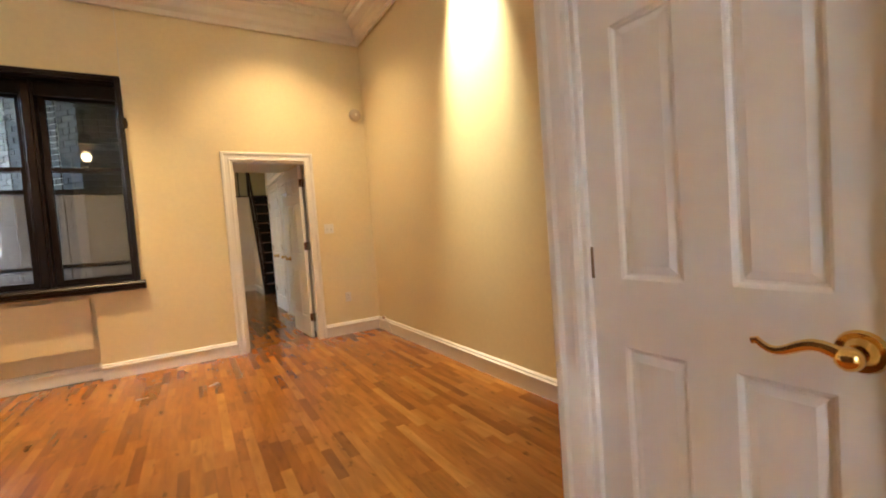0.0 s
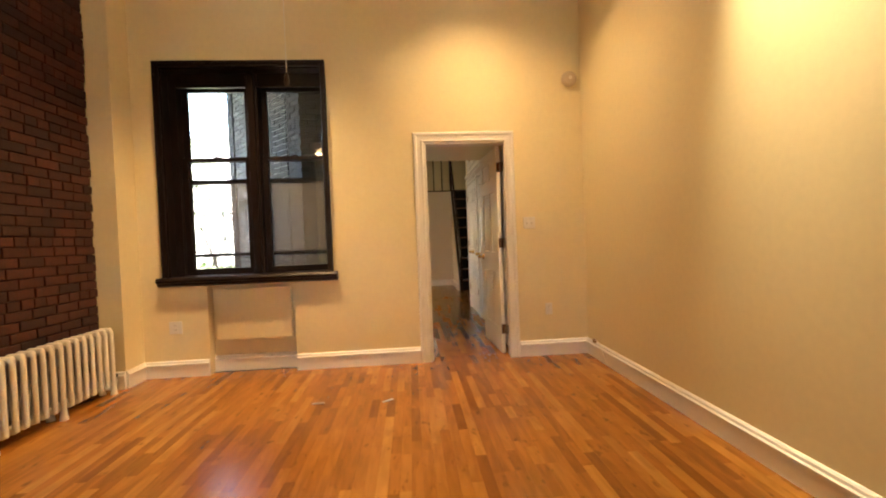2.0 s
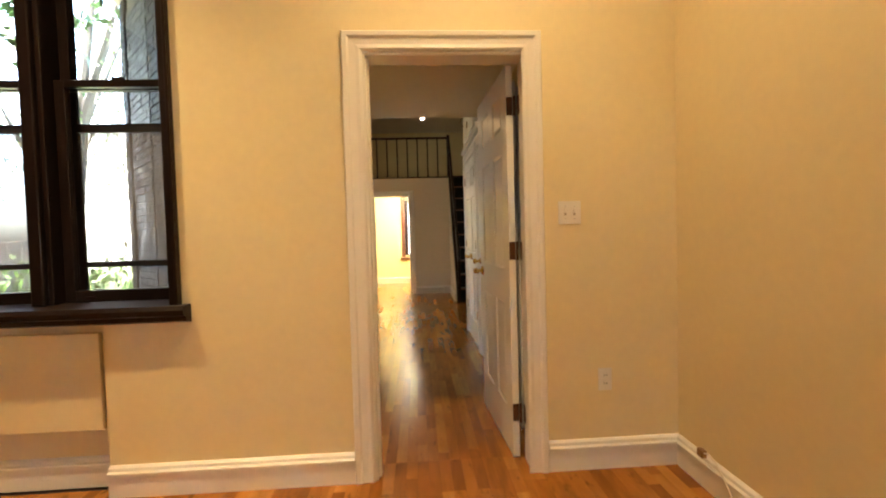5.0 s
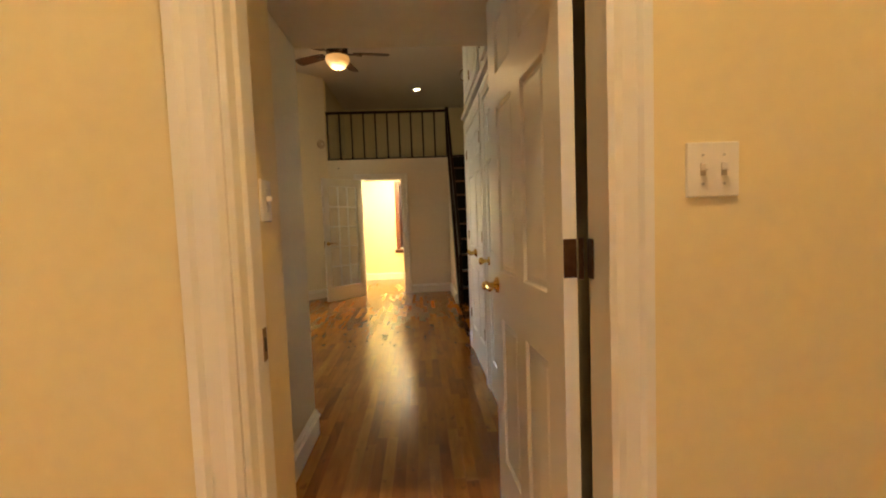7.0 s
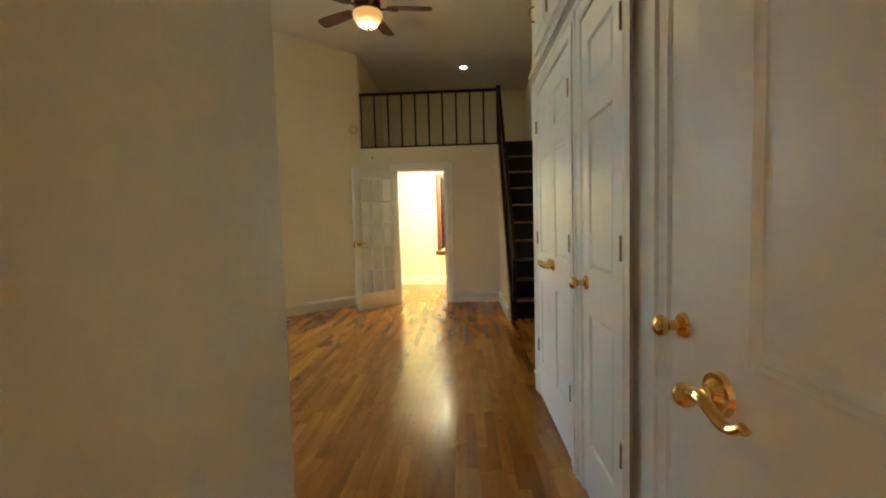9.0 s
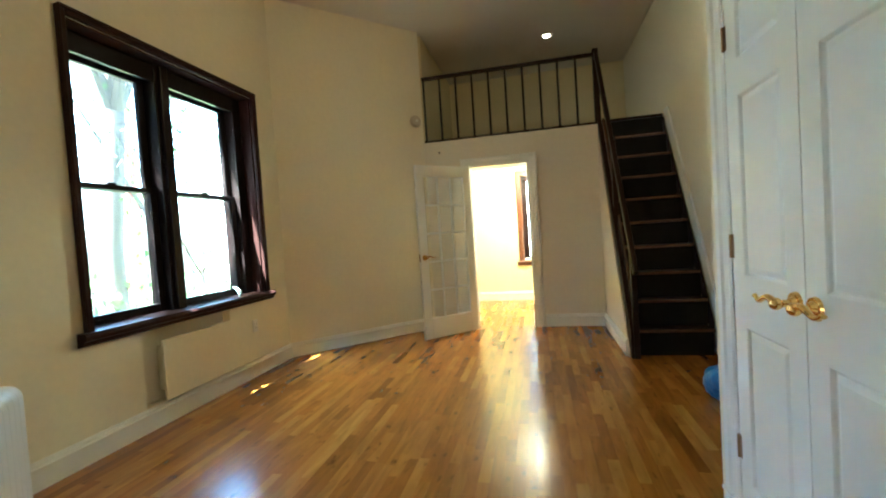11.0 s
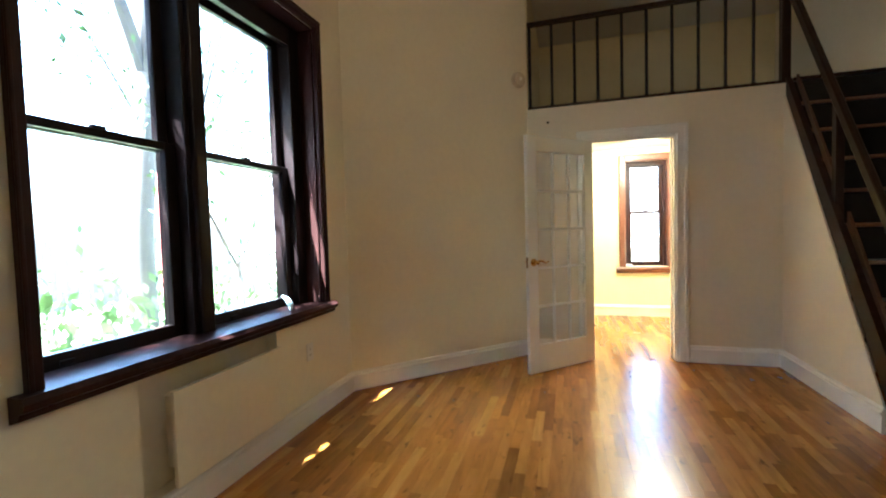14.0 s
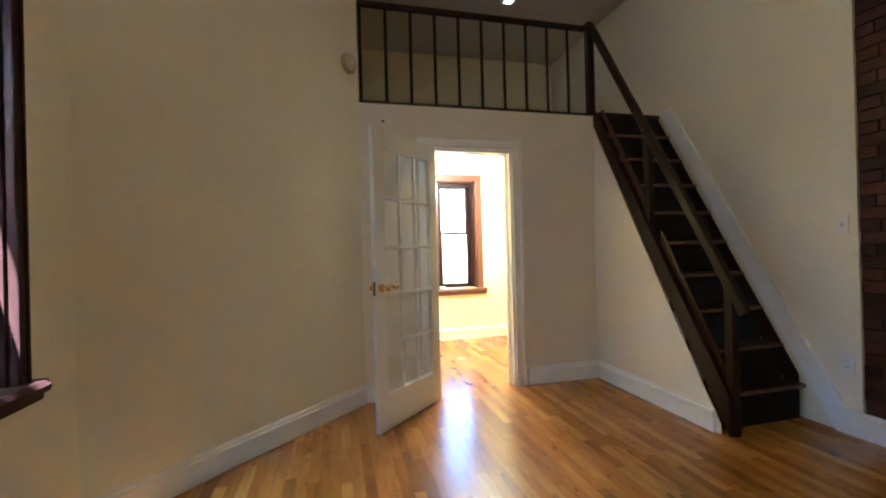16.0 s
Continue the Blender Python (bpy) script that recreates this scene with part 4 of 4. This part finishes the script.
t = thing("pull_cord", "thin pull cord with a wooden bead hanging from the ceiling", "pull cord", pose(-0.265, 3.24, 0))
bm = B()
rod(bm, (0, 0, 1.98), (0, 0, CEIL - 0.012), 0.0018, seg=6)
part("cord", bm, WHITECABLE, t)
bm = B()
lathe(bm, [(0.003, 1.985), (0.010, 1.97), (0.013, 1.945), (0.009, 1.925), (0.003, 1.92)], seg=12)
part("bead", bm, BRONZE, t, "dark wooden bead", True)
bm = B()
lathe(bm, [(0.006, CEIL - 0.03), (0.02, CEIL - 0.015), (0.022, CEIL)], seg=14)
part("ceiling_hook", bm, BRONZE, t)


def downlight(x, y, label):
    t = thing("recessed_downlight", label, "ceiling light", pose(x, y, CEIL))
    bm = B()
    lathe(bm, [(0.062, 0.0), (0.085, -0.002), (0.088, -0.006), (0.084, -0.010), (0.064, -0.008)])
    part("trim_ring", bm, TRIM, t, smooth=True)
    bm = B()
    lathe(bm, [(0.060, -0.0005), (0.058, -0.006), (0.030, -0.010)], seg=24)
    part("lamp_lens", bm, BULB, t, "glowing lamp", True)


for x, y, _, _ in DOWNLIGHTS:
    downlight(x, y, "lit recessed downlight in the ceiling, out of view")
downlight(0.86, 12.67, "lit recessed downlight above the loft")
t = thing("flush_ceiling_light", "lit white flush ceiling light of the yellow room", "ceiling light", pose(0.55, 12.97, 2.28))
bm = B()
lathe(bm, [(0.15, 0), (0.155, -0.012), (0.14, -0.022)])
part("base_ring", bm, BRASS, t, smooth=True)
bm = B()
lathe(bm, [(0.138, -0.02), (0.13, -0.05), (0.08, -0.075), (0.02, -0.083)])
part("bowl", bm, FLUSH, t, smooth=True)


# ---- loft railing and stairs ----
t = thing("loft_railing", "dark wooden railing with slim black balusters on the loft edge", "railing", pose(0, 12.02, 2.39))
bm = B()
box(bm, -0.755, 1.335, -0.022, 0.028, 0.805, 0.845, 0.006)
part("handrail", bm, STAIRWOOD, t)
bm = B()
box(bm, -0.755, 1.335, -0.035, 0.035, -0.0, 0.030, 0.004)
part("bottom_rail", bm, STAIRWOOD, t)
bm = B()
rod(bm, (0, 0, 0.03), (0, 0, 0.806), 0.0135, seg=8)
lathe(bm, [(0.022, 0.030), (0.020, 0.042), (0.012, 0.056)], seg=10)
bal = mesh_of("baluster", bm, IRON)
for i in range(10):
    o = new("baluster", bal)
    o.parent, o.location = t, (-0.735 + i * 0.2085 + (0.0 if i else 0.0), 0.002, 0)
bm = B()
box(bm, 1.335, 1.40, -0.03, 0.035, -0.03, 0.885, 0.006)
part("newel_post", bm, STAIRWOOD, t)

SY, SZ, N = 0.1405, 0.2435, 9      # tread run and rise
X0, X1 = 1.395, 2.049
t = thing("loft_stairs", "steep dark stained wooden stairs up to the loft", "stairs", pose(0, 0, 0))
for i in range(N):
    y, z = 10.705 + i * SY, 0.243 + i * SZ
    bm = B()
    box(bm, X0, X1, y, y + 0.20, z - 0.028, z, 0.006)
    tread = part("tread", bm, STAIRWOOD, t)
    bm = B()
    box(bm, X0, X1, y - 0.012, y - 0.001, z - 0.026, z - 0.002, 0.004)
    part("nosing", bm, NOSING, tread, "worn lighter tread edge")
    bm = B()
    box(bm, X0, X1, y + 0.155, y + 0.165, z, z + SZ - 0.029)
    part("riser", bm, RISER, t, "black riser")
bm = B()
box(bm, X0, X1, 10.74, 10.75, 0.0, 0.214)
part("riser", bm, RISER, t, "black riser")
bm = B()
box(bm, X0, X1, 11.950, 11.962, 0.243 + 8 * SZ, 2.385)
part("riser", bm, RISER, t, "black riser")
bm = B()
box(bm, X0, X1, 11.935, 12.0, 2.392, 2.42, 0.005)
part("landing_nosing", bm, STAIRWOOD, t)
slope = SZ / SY


def stringer(x0, x1, ya, yb, below, above, material, name, parent, label=""):
    """A slanted board following the stair's slope, cut level at the floor."""
    za, zb = 0.243 + (ya - 10.705) * slope, 0.243 + (yb - 10.705) * slope
    bm = B()
    pts = [(ya, max(0.0, za - below)), (yb, min(2.385, zb - below)), (yb, min(2.43, zb + above)), (ya, za + above)]
    prism(bm, pts, x0, x1, Matrix(((0, 1, 0, 0), (1, 0, 0, 0), (0, 0, 1, 0), (0, 0, 0, 1))))
    return part(name, bm, material, parent, label)


stringer(1.352, 1.393, 10.64, 11.965, 0.16, 0.12, STAIRWOOD, "stringer", t)
stringer(2.050, 2.057, 10.745, 11.99, 0.25, -0.02, STAIRWOOD, "stringer", t)
stringer(1.396, 1.415, 10.72, 11.22, -0.06, 0.16, SIDERAIL, "side_board", t, "worn brown side board")
stringer(1.396, 1.415, 11.36, 11.90, -0.06, 0.16, SIDERAIL, "side_board", t, "worn brown side board")
bm = B()
prism(bm, [(10.40, 0.0), (10.536, 0.0), (11.955, 2.46), (11.815, 2.46), (10.483, 0.15), (10.40, 0.15)], 2.058, 2.0785, Matrix(((0, 1, 0, 0), (1, 0, 0, 0), (0, 0, 1, 0), (0, 0, 0, 1))))
part("skirt_board", bm, DOORWHITE, t, "white painted skirt board on the wall")
for y, z0, z1 in ((10.655, 0.0, 0.93), (11.335, 1.13, 2.10)):
    bm = B()
    box(bm, 1.375, 1.425, y - 0.028, y + 0.028, z0, z1, 0.005)
    part("post", bm, STAIRWOOD, t)
bm = B()
a, b = Vector((1.40, 10.555, 0.76)), Vector((1.372, 12.00, 3.235))
q = (b - a).to_track_quat("X", "Z").to_matrix().to_4x4()
box(bm, 0, (b - a).length, -0.022, 0.022, -0.032, 0.032, 0.01, Matrix.Translation(a) @ q)
part("handrail", bm, STAIRWOOD, t)
# closed side under the stairs
bm = B()
ya, yb = 10.70, 11.97
prism(bm, [(ya, 0.0), (yb, 0.0), (yb, min(2.36, 0.243 + (yb - 10.705) * slope - 0.13)), (ya, 0.06)], 1.34, 1.351, Matrix(((0, 1, 0, 0), (1, 0, 0, 0), (0, 0, 1, 0), (0, 0, 0, 1))))
single("wall_under_stairs", bm, PALE, "pale painted panel under the stairs", "wall", "structure")
slab("wall_under_stairs_end", 1.40, 2.08, 11.97, 12.09, 0, 2.33, PALE, "pale painted wall behind the stairs", "wall")


# ---- small things ----
t = thing("plastic_bag", "crumpled blue plastic bag on the floor by the closet", "bag", pose(1.78, 9.72, 0))
bm = B()
g = bmesh.ops.create_icosphere(bm, subdivisions=4, radius=0.16)
for v in bm.verts:
    n = noise.noise(v.co * 9) * 0.035 + noise.noise(v.co * 24) * 0.014
    v.co += v.co.normalized() * n
    v.co.z = max(0.0, v.co.z * 0.8 + 0.115)
    v.co.x *= 0.95
part("bag_body", bm, BLUE, t, smooth=True)
bm = B()
tube(bm, [(0.02, 0, 0.225), (0.03, 0.01, 0.25), (0.07, 0.02, 0.27), (0.10, 0.0, 0.255)], [0.025, 0.014, 0.02, 0.012], 9)
part("tied_neck", bm, BLUE, t, smooth=True)
t = thing("cable_coil", "loose white cable end at the baseboard", "cable", pose(1.962, 4.95, 0.155))
bm = B()
pts = [(0.02, 0.10, 0.0), (-0.005, 0.06, 0.02), (0.0, 0.02, 0.035), (-0.005, -0.04, 0.02), (-0.012, -0.10, -0.02), (-0.014, -0.15, -0.08), (-0.01, -0.19, -0.14)]
tube(bm, pts, 0.004, 8)
part("cable", bm, WHITECABLE, t, smooth=True)
bm = B()
box(bm, -0.012, 0.012, 0.045, 0.085, 0.0, 0.035, 0.004)
part("cable_clip", bm, OLDBRASS, t)
for x, y, r in ((-0.44, 4.34, 65), (0.07, 4.31, 95)):
    bm = B()
    box(bm, -0.045, 0.045, -0.006, 0.006, 0.0006, 0.004, 0.001)
    single("paper_strip", bm, PAPER, "small white strip of paper lying on the floor", "paper", m=pose(x, y, 0.0015, 0, 0, r - 60), group="paper strips")
t = thing("strike_plate", "tarnished brass strike plate in the door jamb", "strike plate", pose(0.4545, 5.343, 0.912))
bm = B()
box(bm, 0, 0.0025, 0, 0.022, 0, 0.076, 0.0008)
part("plate", bm, OLDBRASS, t)
bm = B()
box(bm, 0.001, 0.0032, 0.006, 0.018, 0.022, 0.054)
part("latch_hole", bm, SLOT, t, "dark latch hole")
bm = B()
rod(bm, (-0.57, 11.972, 2.25), (-0.57, 11.966, 2.25), 0.012, seg=10)
single("wall_hook", bm, IRON, "small dark hook on the wall under the loft", "hook")


# ---- outside ----
bm = B()
box(bm, -400, 400, -400, 400, -0.45, -0.35)
single("ground", bm, SOIL, "green-brown garden ground reaching into the distance", "ground", "structure")


# unseen walls, added to keep south-west daylight off the stair wall
slab("wall_garden_south", -13.99, -3.7, 4.9, 5.25, -0.36, 7.5, OUTBRICK, "dark brick wall, unseen, added to block daylight from the south-west", "wall")
slab("wall_garden_west", -14.3, -14.0, 4.9, 11.5, -0.36, 7.5, OUTBRICK, "dark brick wall, unseen, added to block daylight from the west", "wall")


def tree(x, y, high, girth, leaves, crown, seed, label, fork=0.45, limbs_n=7, gaps=(), size=(0.03, 0.07)):
    rng = random.Random(seed)
    t = thing("tree", label, "tree", pose(x, y, -0.36))
    bm = B()
    limbs = []
    top = Vector((rng.uniform(-0.2, 0.2), rng.uniform(-0.2, 0.2), high * fork))
    tube(bm, [(0, 0, 0), (0.02, 0.03, high * fork * 0.4), tuple(top)], [girth, girth * 0.8, girth * 0.65], 10)
    for k in range(limbs_n):
        a = k * 2.4 + rng.uniform(-0.4, 0.4)
        s = high * (1 - fork) * rng.uniform(0.6, 1.0)
        r = s * rng.uniform(0.25, 0.6)
        p1 = top + Vector((math.cos(a) * r * 0.4, math.sin(a) * r * 0.4, s * 0.4))
        p2 = top + Vector((math.cos(a) * r, math.sin(a) * r, s))
        tube(bm, [tuple(top - Vector((0, 0, 0.1))), tuple(p1), tuple(p2)], [girth * 0.45, girth * 0.3, girth * 0.08], 7)
        limbs += [p1, p2, (p1 + p2) / 2]
    part("trunk", bm, BARK, t, smooth=True)
    vs, fs = [], []
    for _ in range(leaves):
        c0 = rng.choice(limbs) + Vector((rng.gauss(0, crown), rng.gauss(0, crown), rng.gauss(0, crown * 0.8)))
        s = rng.uniform(*size)
        if any((c0 + Vector((x, y, -0.36)) - Vector(p)).cross(SUN_DIR).length < r for p, r in gaps):
            continue
        q = Euler((rng.uniform(0, 6.3), rng.uniform(0, 6.3), rng.uniform(0, 6.3))).to_matrix()
        i = len(vs)
        vs += [c0 + q @ Vector(p) for p in ((-s, 0, 0), (0, -s * 0.5, 0), (s, 0, 0), (0, s * 0.5, 0))]
        fs.append((i, i + 1, i + 2, i + 3))
    me = bpy.data.meshes.new("crown")
    me.from_pydata([tuple(v) for v in vs], [], fs)
    me.materials.append(LEAF)
    o = new("crown", me)
    o.parent = t
    tagged(o, "loose spring foliage")
    return t


tree(-4.6, 12.35, 5.0, 0.05, 500, 0.45, 1, "slim forked young tree in the garden", 0.25, 3)
tree(-6.6, 12.5, 9.0, 0.24, 1500, 0.8, 2, "thick pale-barked tree in the garden", 0.45)
tree(-9.5, 16.0, 8.0, 0.16, 2200, 0.9, 3, "leafy tree beyond the garden", 0.35)
# tree added to break the sun into patches; leaves left out at these gaps
SUNGAPS = (((-1.81, 9.57, 0.0), 0.13), ((-1.80, 10.72, 0.0), 0.04), ((-2.09, 10.28, 1.12), 0.12), ((-2.10, 10.28, 1.30), 0.12), ((-2.11, 10.28, 1.50), 0.12))
tree(-4.0, 7.4, 8.0, 0.10, 9000, 0.75, 4, "leafy tree close to the house, added to dapple the sun", 0.45, 9, SUNGAPS, (0.05, 0.10))
tree(-10.5, 21.0, 7.0, 0.15, 2000, 0.9, 5, "leafy tree beyond the garden", 0.35)
tree(-3.4, 13.6, 6.0, 0.07, 800, 0.6, 6, "slim leafy tree by the house", 0.35)
bm = B()
for i in range(2600):
    x, y = random.uniform(-9.5, -5.0), random.uniform(8, 18)
    s = random.uniform(0.05, 0.12)
    q = Euler((random.uniform(0, 6), random.uniform(0, 6), random.uniform(0, 6))).to_matrix()
    p = Vector((x, y, -0.35 + abs(random.gauss(0, 0.55))))
    bm.faces.new([bm.verts.new(p + q @ Vector(v)) for v in ((-s, 0, 0), (0, -s * 0.5, 0), (s, 0, 0), (0, s * 0.5, 0))])
single("undergrowth", bm, LEAF, "low green undergrowth in the garden", "plants", "stuff")

t = thing("garden_fence", "weathered grey board fence at the end of the garden", "fence", pose(-11.5, 0, -0.35), kind="structure")
bm = B()
box(bm, 0, 0.02, 0, 0.14, 0, 1.7, 0.004)
board = mesh_of("board", bm, FENCE)
for i in range(110):
    o = new("board", board)
    o.parent, o.location = t, (random.uniform(-0.008, 0.008), 3 + i * 0.15, random.uniform(-0.02, 0.02))
for z in (0.3, 1.4):
    bm = B()
    box(bm, 0.022, 0.06, 3, 19.5, z, z + 0.08)
    part("rail", bm, FENCE, t)
bm = B()
box(bm, -10.44, -10.06, 16.0, 16.3, -0.36, 5.2, 0.01)
single("red_post", bm, REDPAINT, "red painted timber post in the garden", "post")


def house(x0, x1, y0, y1, high, label, cols, rows):
    """A far house whose windowed face looks along -y."""
    t = thing("house", label, "house", pose(0, 0, -0.36))
    bm = B()
    box(bm, x0, x1, y0, y1, 0, high)
    part("wall", bm, FACADE, t)
    bm = B()
    box(bm, x0 - 0.3, x1 + 0.3, y0 - 0.3, y1 + 0.3, high, high + 0.4, 0.05)
    part("roof", bm, ROOFING, t)
    for i in range(cols):
        for j in range(rows):
            z = 1.2 + j * 3.1
            c0 = x0 + (i + 0.5) * (x1 - x0) / cols
            a = (c0 - 0.6, c0 + 0.6, y0 - 0.06, y0 + 0.02, z, z + 1.6)
            p = (c0 - 0.5, c0 + 0.5, y0 - 0.07, y0 - 0.061, z + 0.1, z + 1.5)
            bm = B()
            box(bm, *a)
            w = part("window", bm, TRIM, t)
            bm = B()
            box(bm, *p)
            part("pane", bm, FARPANE, w)


house(-30, 14, 40, 50, 11, "pale rendered row house behind the garden", 8, 3)


# ---- brickwork ----
def brickwork(name, m, length, z0, z1, near, material, parent, label, long=0.205, course=0.072, joint=0.007, depth=0.04):
    """Bricks in running bond on a wall face; local x along the wall, -y out of it. Those with x in near are single parts."""
    rng = random.Random(len(name) * 7 + int(length * 100))
    bm = B()
    w, h = long - joint, course - joint
    v = [(0.0, 0.0), (w, 0.0), (w, h), (0.0, h)]
    a = [bm.verts.new((x, -0.004, z)) for x, z in v]
    b = [bm.verts.new((x + (0.003 if x == 0 else -0.003), -0.008, z + (0.003 if z == 0 else -0.003))) for x, z in v]
    c0 = [bm.verts.new((x, depth, z)) for x, z in v]
    for k in range(4):
        n = (k + 1) % 4
        bm.faces.new((a[k], a[n], b[n], b[k]))
        bm.faces.new((c0[k], c0[n], a[n], a[k]))
    bm.faces.new(b)
    unit = mesh_of("brick", bm, material)
    rest, faces = [], []
    src = [tuple(p.co) for p in unit.vertices]
    poly = [tuple(p.vertices) for p in unit.polygons]
    row = 0
    z = z0
    while z + h <= z1:
        off = -(row % 2) * long / 2 + rng.uniform(-0.02, 0.02)
        head = row % 6 == 5
        step = long / 2 if head else long
        x = off
        while x < length:
            xa, xb = max(0.0, x), min(length, x + step - joint)
            if xb - xa > 0.02:
                s, j = (xb - xa) / w, rng.uniform(-0.004, 0.003)
                if near[0] <= xa <= near[1] and near[2] <= z <= near[3]:
                    o = new("brick", unit)
                    o.parent = parent
                    o.matrix_basis = m @ Matrix.Translation((xa, j, z)) @ Matrix.Diagonal((s, 1, 1, 1))
                else:
                    i = len(rest)
                    rest += [tuple(m @ Vector((xa + p[0] * s, p[1] + j, z + p[2]))) for p in src]
                    faces += [tuple(q + i for q in f) for f in poly]
            x += step
        z += course
        row += 1
    me = bpy.data.meshes.new(name)
    me.from_pydata(rest, [], faces)
    me.materials.append(material)
    o = new(name, me)
    o.parent = parent
    return tagged(o, label, kind="stuff")


bed = bpy.data.objects["wall_front_room_west"]
brickwork("brick_facing", pose(-2.385, -2.8, 0, 0, 0, 90), 7.78, 0.01, 3.78, (6.35, 7.8, 0.3, 3.0), BRICK, bed, "old dark red bricks")
bed = bpy.data.objects["wall_brick_bed_east"]
brickwork("brick_facing", pose(2.098, 10.395, 0, 0, 0, -90), 1.79, 0.16, 3.78, (-0.1, 0.25, 0.1, 3.0), BRICK, bed, "old dark red bricks")
# outer faces of the light well
bed = slab("wall_outer_skin", -0.135, -0.12, 5.56, 6.62, -0.35, CEIL, DARKMORTAR, "mortar bed of the light-well wall", "wall")
brickwork("outer_bricks", pose(-0.145, 6.61, 0, 0, 0, -90), 1.05, -0.3, 3.7, (9, 9, 9, 9), OUTBRICK, bed, "grey weathered bricks")
bed = slab("wall_outer_skin", -1.03, -0.136, 6.60, 6.615, -0.35, CEIL, DARKMORTAR, "mortar bed of the light-well wall", "wall")
brickwork("outer_bricks", pose(-1.03, 6.595, 0), 0.89, -0.3, 3.7, (9, 9, 9, 9), OUTBRICK, bed, "grey weathered bricks")
sx = 0.30 / math.sqrt(2)
corner = pose(-2.05 - sx - 0.13, 8.12 - sx + 0.13, 0, 0, 0, -45)
for a, b, bricks, joint_mat, out, tale in ((-0.05, 0.12, OUTBRICK, DARKMORTAR, 0.02, "dark grey"), (0.12, 0.80, PALEBRICK, MIDMORTAR, 0.0, "pale grey"), (0.80, 1.26, OUTBRICK, DARKMORTAR, -0.010, "dark grey"), (1.26, 1.63, OUTBRICK, OUTMORTAR, 0.0, "white-jointed"), (1.63, 1.98, OUTBRICK, DARKMORTAR, -0.010, "dark grey")):
    bm = B()
    box(bm, 0, b - a, -0.022 - out - (0.0 if joint_mat == MIDMORTAR else 0.012), -0.003, -0.35, CEIL)
    bed = single("wall_outer_skin", bm, joint_mat, "mortar bed of the light-well wall", "wall", "structure", m=corner @ Matrix.Translation((a, 0, 0)))
    brickwork("outer_bricks", pose(0, -0.034 - out, 0), b - a, -0.3, 3.7, (9, 9, 9, 9), bricks, bed, tale + " weathered bricks")


# ---- floor boards ----
floor = slab("floor", -2.75, 2.4, -3.1, 14.3, -0.10, -0.012, SUBFLOOR, "oak strip floor with worn varnish", "floor")
PW, GAP = 0.0575, 0.0004
bm = B()
box(bm, 0, PW - GAP, 0, 1, -0.012, 0)
for f in [f for f in bm.faces if f.normal.z < -0.5]:
    bm.faces.remove(f)
strip_mesh = mesh_of("floor_strip", bm, OAK)
src = [tuple(v.co) for v in strip_mesh.vertices]
poly = [tuple(p.vertices) for p in strip_mesh.polygons]
rng = random.Random(11)
rest, faces, single_count = [], [], 0


def spans(x):
    """Stretches of y that column x of the floor covers."""
    out = [[-2.8, 5.31]] if -2.40 < x < 2.0 else []
    if 0.40 < x < 1.22:
        out[-1][1] = 5.40
    if 0.10 < x < 1.36:
        out.append([out[-1][1], 6.85])
    if -2.08 < x < 2.08:
        lo, hi = max(6.85, 5.95 - x), min(12.0, 12.86 + x)
        if x > 1.34:
            lo = 8.52
        if out and abs(out[-1][1] - lo) < 1e-6:
            out[-1][1] = hi
        else:
            out.append([lo, hi])
        if -0.76 < x < 1.62:
            out[-1][1] = 14.03
    return out


x = -2.40
while x < 2.08:
    for lo, hi in spans(x + PW / 2):
        y = lo
        first = True
        while y < hi - 1e-4:
            n = rng.uniform(0.18, 0.85) if not first else rng.uniform(0.05, 0.9)
            first = False
            e = min(hi, y + n)
            if hi - e < 0.12:
                e = hi
            near = (-0.3 < x < 1.3 and 2.9 < y < 5.2) or (0.1 < x < 1.3 and 5.2 <= y < 7.6) or (-1.2 < x < 0.9 and 8.9 < y < 10.6)
            z, tilt = rng.uniform(-0.0001, 0.0001), rng.uniform(-0.003, 0.003)
            if near and single_count < 300:
                o = new("floor_strip", strip_mesh)
                o.parent, o.location, o.scale = floor, (x, y, z), (1, e - y - 0.0005, 1)
                o.rotation_euler = (0, tilt, 0)
                single_count += 1
            else:
                i = len(rest)
                rest += [(x + p[0], y + p[1] * (e - y - 0.0005), p[2] + z - p[0] * tilt) for p in src]
                faces += [tuple(q + i for q in f) for f in poly]
            y = e
    x += PW
me = bpy.data.meshes.new("floor_strips")
me.from_pydata(rest, [], faces)
me.materials.append(OAK)
o = new("floor_strips", me)
o.parent = floor
tagged(o, "oak floor strips", kind="stuff")
